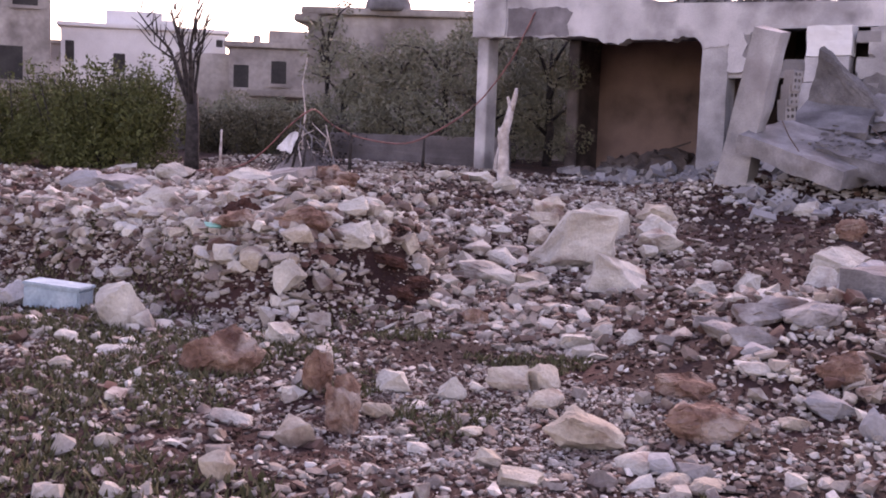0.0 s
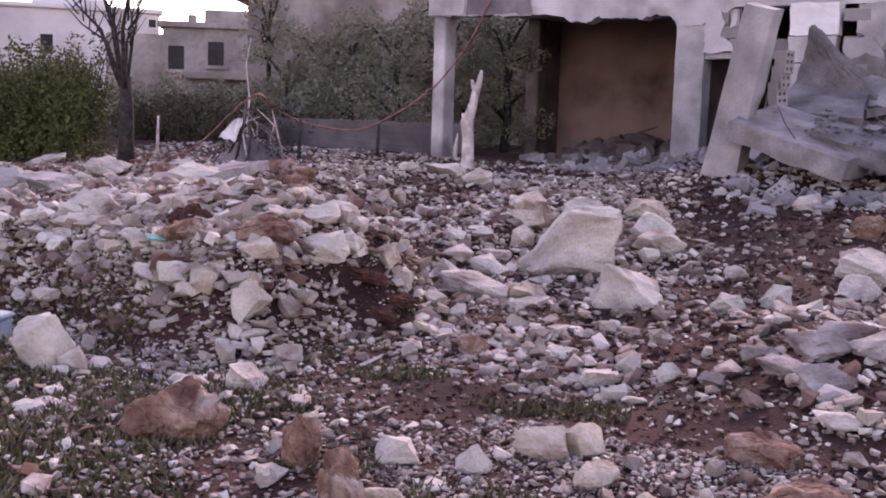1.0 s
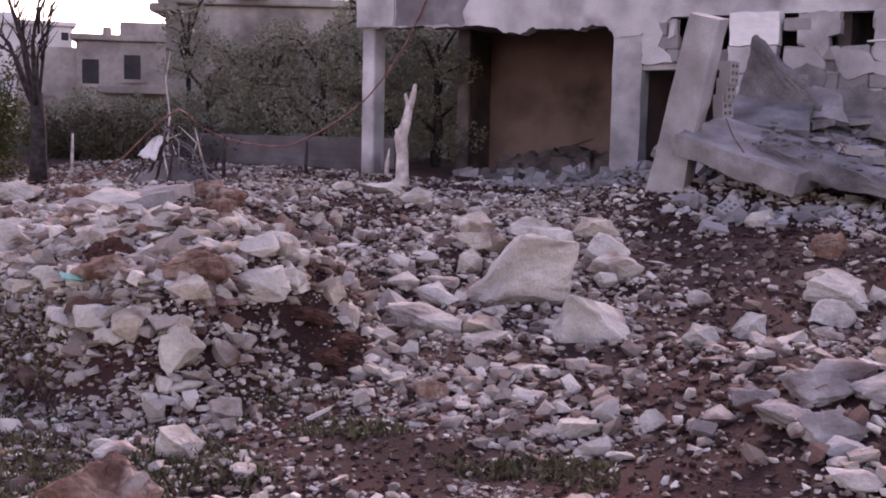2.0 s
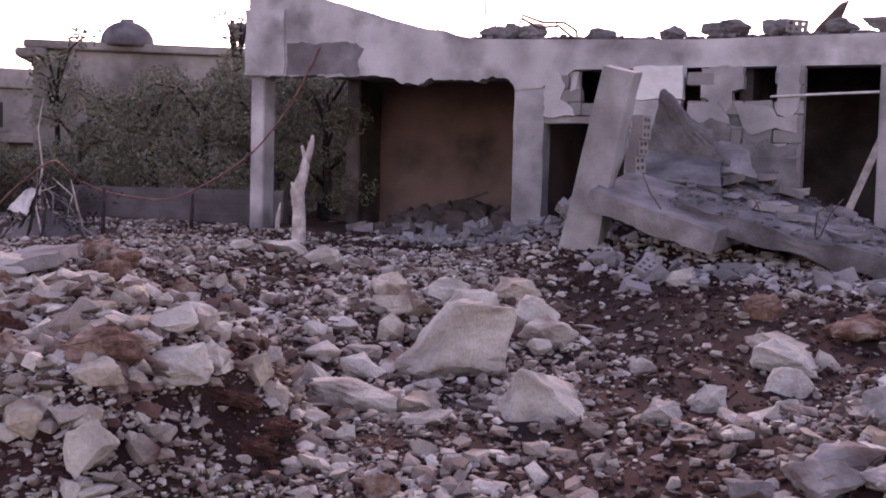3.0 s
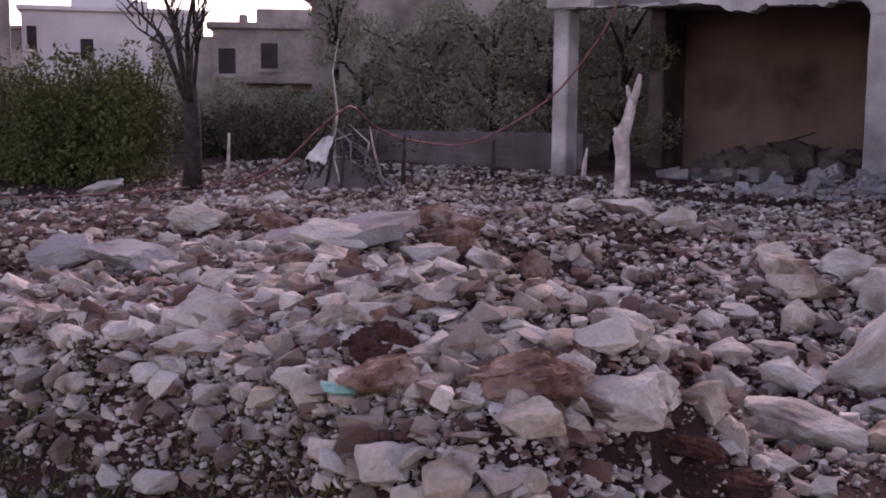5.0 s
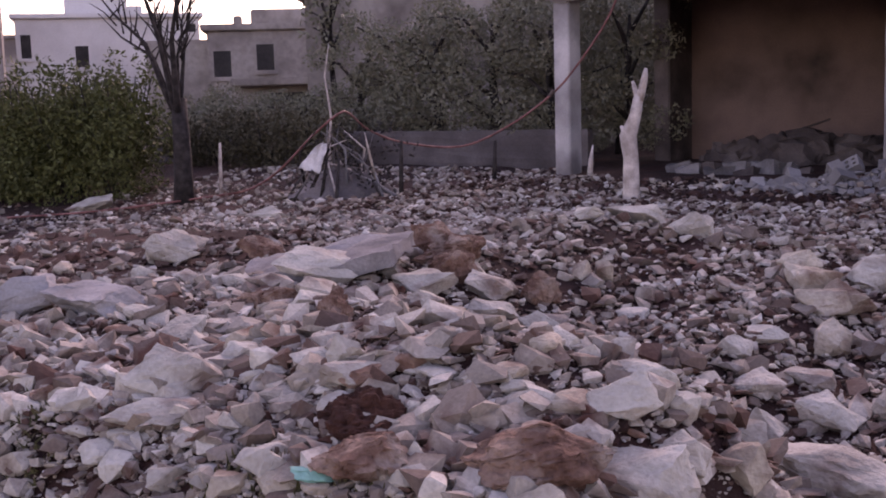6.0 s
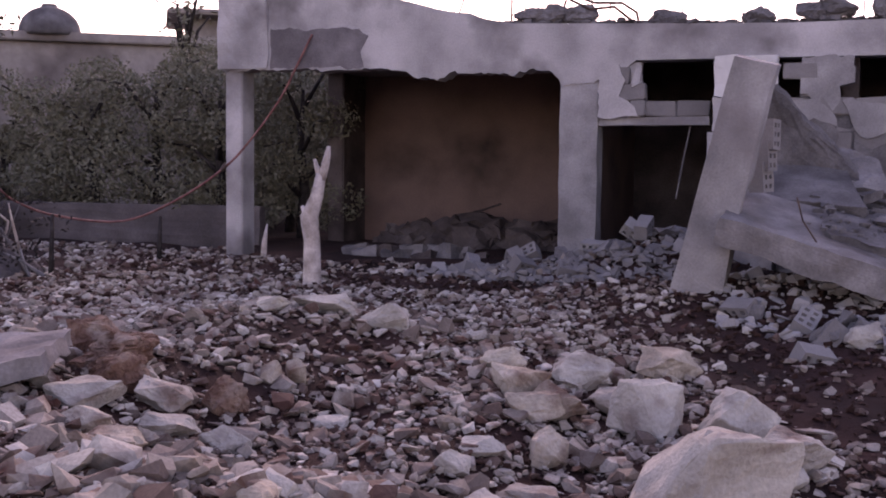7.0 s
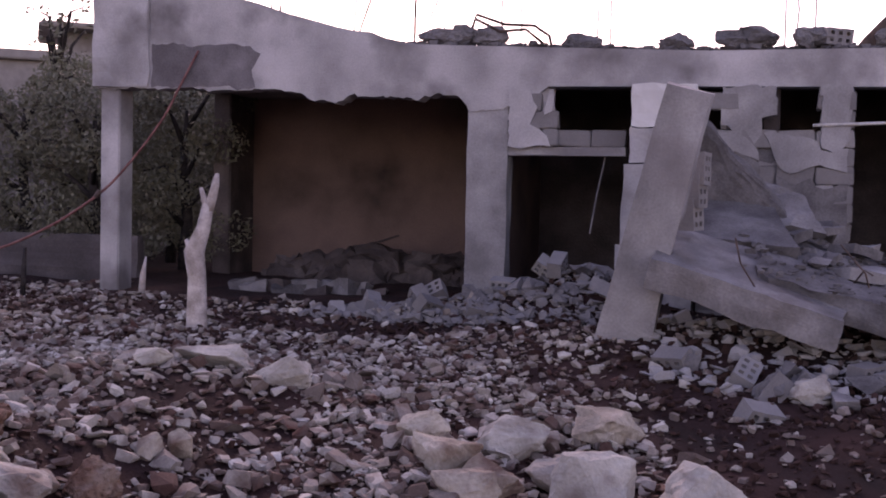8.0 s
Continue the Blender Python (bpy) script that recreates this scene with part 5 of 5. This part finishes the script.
scatter("rubble", RUBBLE, 7000, (3.6, 7.5), (5.4, 12.0), 0.01, 0.045, 24, PALE_L, thick)
scatter("gravel", RUBBLE, 9000, (0.3, 2.0), (6.8, 8.7), 0.006, 0.02, 22, "small pale gravel strewn over the soil", lambda p: 0.0)
scatter("earthy_stones", DARKSTONE, 14000, (-4.0, 4.2), (5.6, 10.5), 0.008, 0.03, 8, DARK_L, bare_soil)
scatter("earthy_stones", DARKSTONE, 12000, (-8, 4.0), (9.5, 16.5), 0.014, 0.05, 9, DARK_L, bare_soil)
scatter("earthy_stones", DARKSTONE, 8000, (-10, 3.0), (16, 20.6), 0.02, 0.07, 10, DARK_L, bare_soil)
scatter("block_rubble", BLOCK, 1800, (-5.8, -2.4), (19.3, 20.9), 0.02, 0.11, 11, "crushed grey concrete and block fragments", lambda p: 0.15)
scatter("block_rubble", BLOCK, 700, (-2.0, 2.2), (16.6, 18.4), 0.03, 0.13, 12, "crushed grey concrete and block fragments", lambda p: 0.15)

rng = np.random.default_rng(77)
vs, fs, base = [], [], 0
for k in range(420):
    x = float(rng.uniform(-5.2, 1.8))
    v, q = SHAPES[k % len(SHAPES)]
    s = float(rng.uniform(0.03, 0.09))
    lift = 0.12 * max(0.0, noise.noise(Vector((x * 1.3, 2.0, 0))))
    vs.append(v * s * rng.uniform(0.7, 1.3, 3) + (x, float(rng.uniform(20.95, 21.2)), 3.61 + 0.09 * smoothstep(-1.6, -5, x) + lift * float(rng.uniform(0, 1))))
    fs.append(q + base)
    base += len(v)
joined("roof_rubble", np.concatenate(vs).tolist(), np.concatenate(fs).tolist(), DUSTY, label="crumbled concrete lying along the roof edge", kind="stuff")["category"] = "rubble"

rng = np.random.default_rng(79)
vs, fs, base = [], [], 0
for k in range(600):
    u, w = float(rng.uniform(0, 1)), float(rng.uniform(0, 1))
    v, q = SHAPES[k % len(SHAPES)]
    s = 0.012 + 0.055 * float(rng.uniform(0, 1)) ** 2.5
    z = 1.36 - 0.62 * u + (0.5 * (1 - u) + 0.22 * u) * w
    vs.append(v * s * rng.uniform(0.7, 1.3, 3) + (-1.2 + 2.6 * u, 17.5 + 2.9 * w, z))
    fs.append(q + base)
    base += len(v)
joined("slab_rubble", np.concatenate(vs).tolist(), np.concatenate(fs).tolist(), DUSTY, label="crumbled concrete lying on the fallen slabs", kind="stuff")["category"] = "rubble"

# lumps of concrete on and before the fallen slabs
rng = random.Random(88)
LUMPS = [rock_mesh(0.34, 0.26, 0.2, m, 860 + 3 * s + q, 3, 10, 0.04, 0.03) for s in range(4) for q, m in enumerate((POWDERY, DUSTY, POWDERY))]
for k in range(60):
    if k < 4:
        x, y, z = -1.16 + 0.12 * k, 20.35, 1.83 - 0.06 * k
    elif k < 12:
        u, w = rng.uniform(0.05, 0.95), rng.uniform(0.05, 0.95)
        x, y = -1.0 + 2.4 * u, 17.6 + 2.7 * w
        z = 1.3 - 0.55 * u + (0.5 * (1 - u) + 0.2 * u) * w
    else:
        x, y = (rng.uniform(-1.9, 1.6), rng.uniform(16.5, 17.2)) if k % 2 else (rng.uniform(-4.2, -2.6), rng.uniform(20.0, 20.8))
        z = height(x, y)
    s = rng.uniform(0.4, 1.05)
    ob = new("concrete_lump", rng.choice(LUMPS))
    ob.matrix_basis = pose(x, y, z - 0.03, rng.uniform(-15, 15), rng.uniform(-15, 15), rng.uniform(0, 360)) @ Matrix.Diagonal((s, s, s * rng.uniform(0.7, 1.2), 1))
    tagged(ob, "rough lump of broken grey concrete lying before the ruined house", "concrete lump", "lumps before the house")

# single stones that can be told apart
rng = random.Random(314)
MESHES = [rock_mesh(0.18, 0.14, 0.09, m, 700 + 4 * s + q, 2, 15, 0.05, 0.1) for s in range(6) for q, m in enumerate((PALE, PALE, BEIGE, RUSTY))]
for k in range(290):
    if k < 150:
        x, y = rng.gauss(-3.1, 1.2), rng.gauss(9.9, 0.75)
    else:
        x, y = rng.uniform(-4.5, 2.5), rng.uniform(6.5, 15.5)
    if patch(x, y) > 0.6 or y < 5.5:
        continue
    s = 0.4 + 0.9 * rng.uniform(0, 1) ** 1.6
    ob = new("stone", rng.choice(MESHES))
    ob.matrix_basis = pose(x, y, height(x, y) - 0.02 * s, rng.uniform(-14, 14), rng.uniform(-14, 14), rng.uniform(0, 360)) @ Matrix.Diagonal((s, s * rng.uniform(0.8, 1.2), s * rng.uniform(0.55, 1.1), 1))
    ob.parent = ground

# grass between the stones
rng = np.random.default_rng(5)
gvx, gfc = [], []
for k in range(60000):
    x, y = float(rng.uniform(-6.0, 2.5)), float(rng.uniform(4.6, 9.6))
    g = noise.fractal(Vector((x * 0.8, y * 0.8, 9.0)), 1.0, 2.0, 3) + 0.6 * smoothstep(1.0, -1.5, x) * smoothstep(9.6, 7.5, y)
    if g < 0.22:
        continue
    z = height(x, y)
    a = rng.uniform(0, 6.28)
    hgt, wd, ln = rng.uniform(0.015, 0.06), 0.011, rng.uniform(-0.04, 0.04, 2)
    b = len(gvx)
    gvx += [(x - wd * math.cos(a), y - wd * math.sin(a), z), (x + wd * math.cos(a), y + wd * math.sin(a), z), (x + ln[0], y + ln[1], z + hgt)]
    gfc.append((b, b + 1, b + 2))
joined("grass", gvx, gfc, GRASS, label="short dry green grass between stones", kind="stuff")["category"] = "grass"
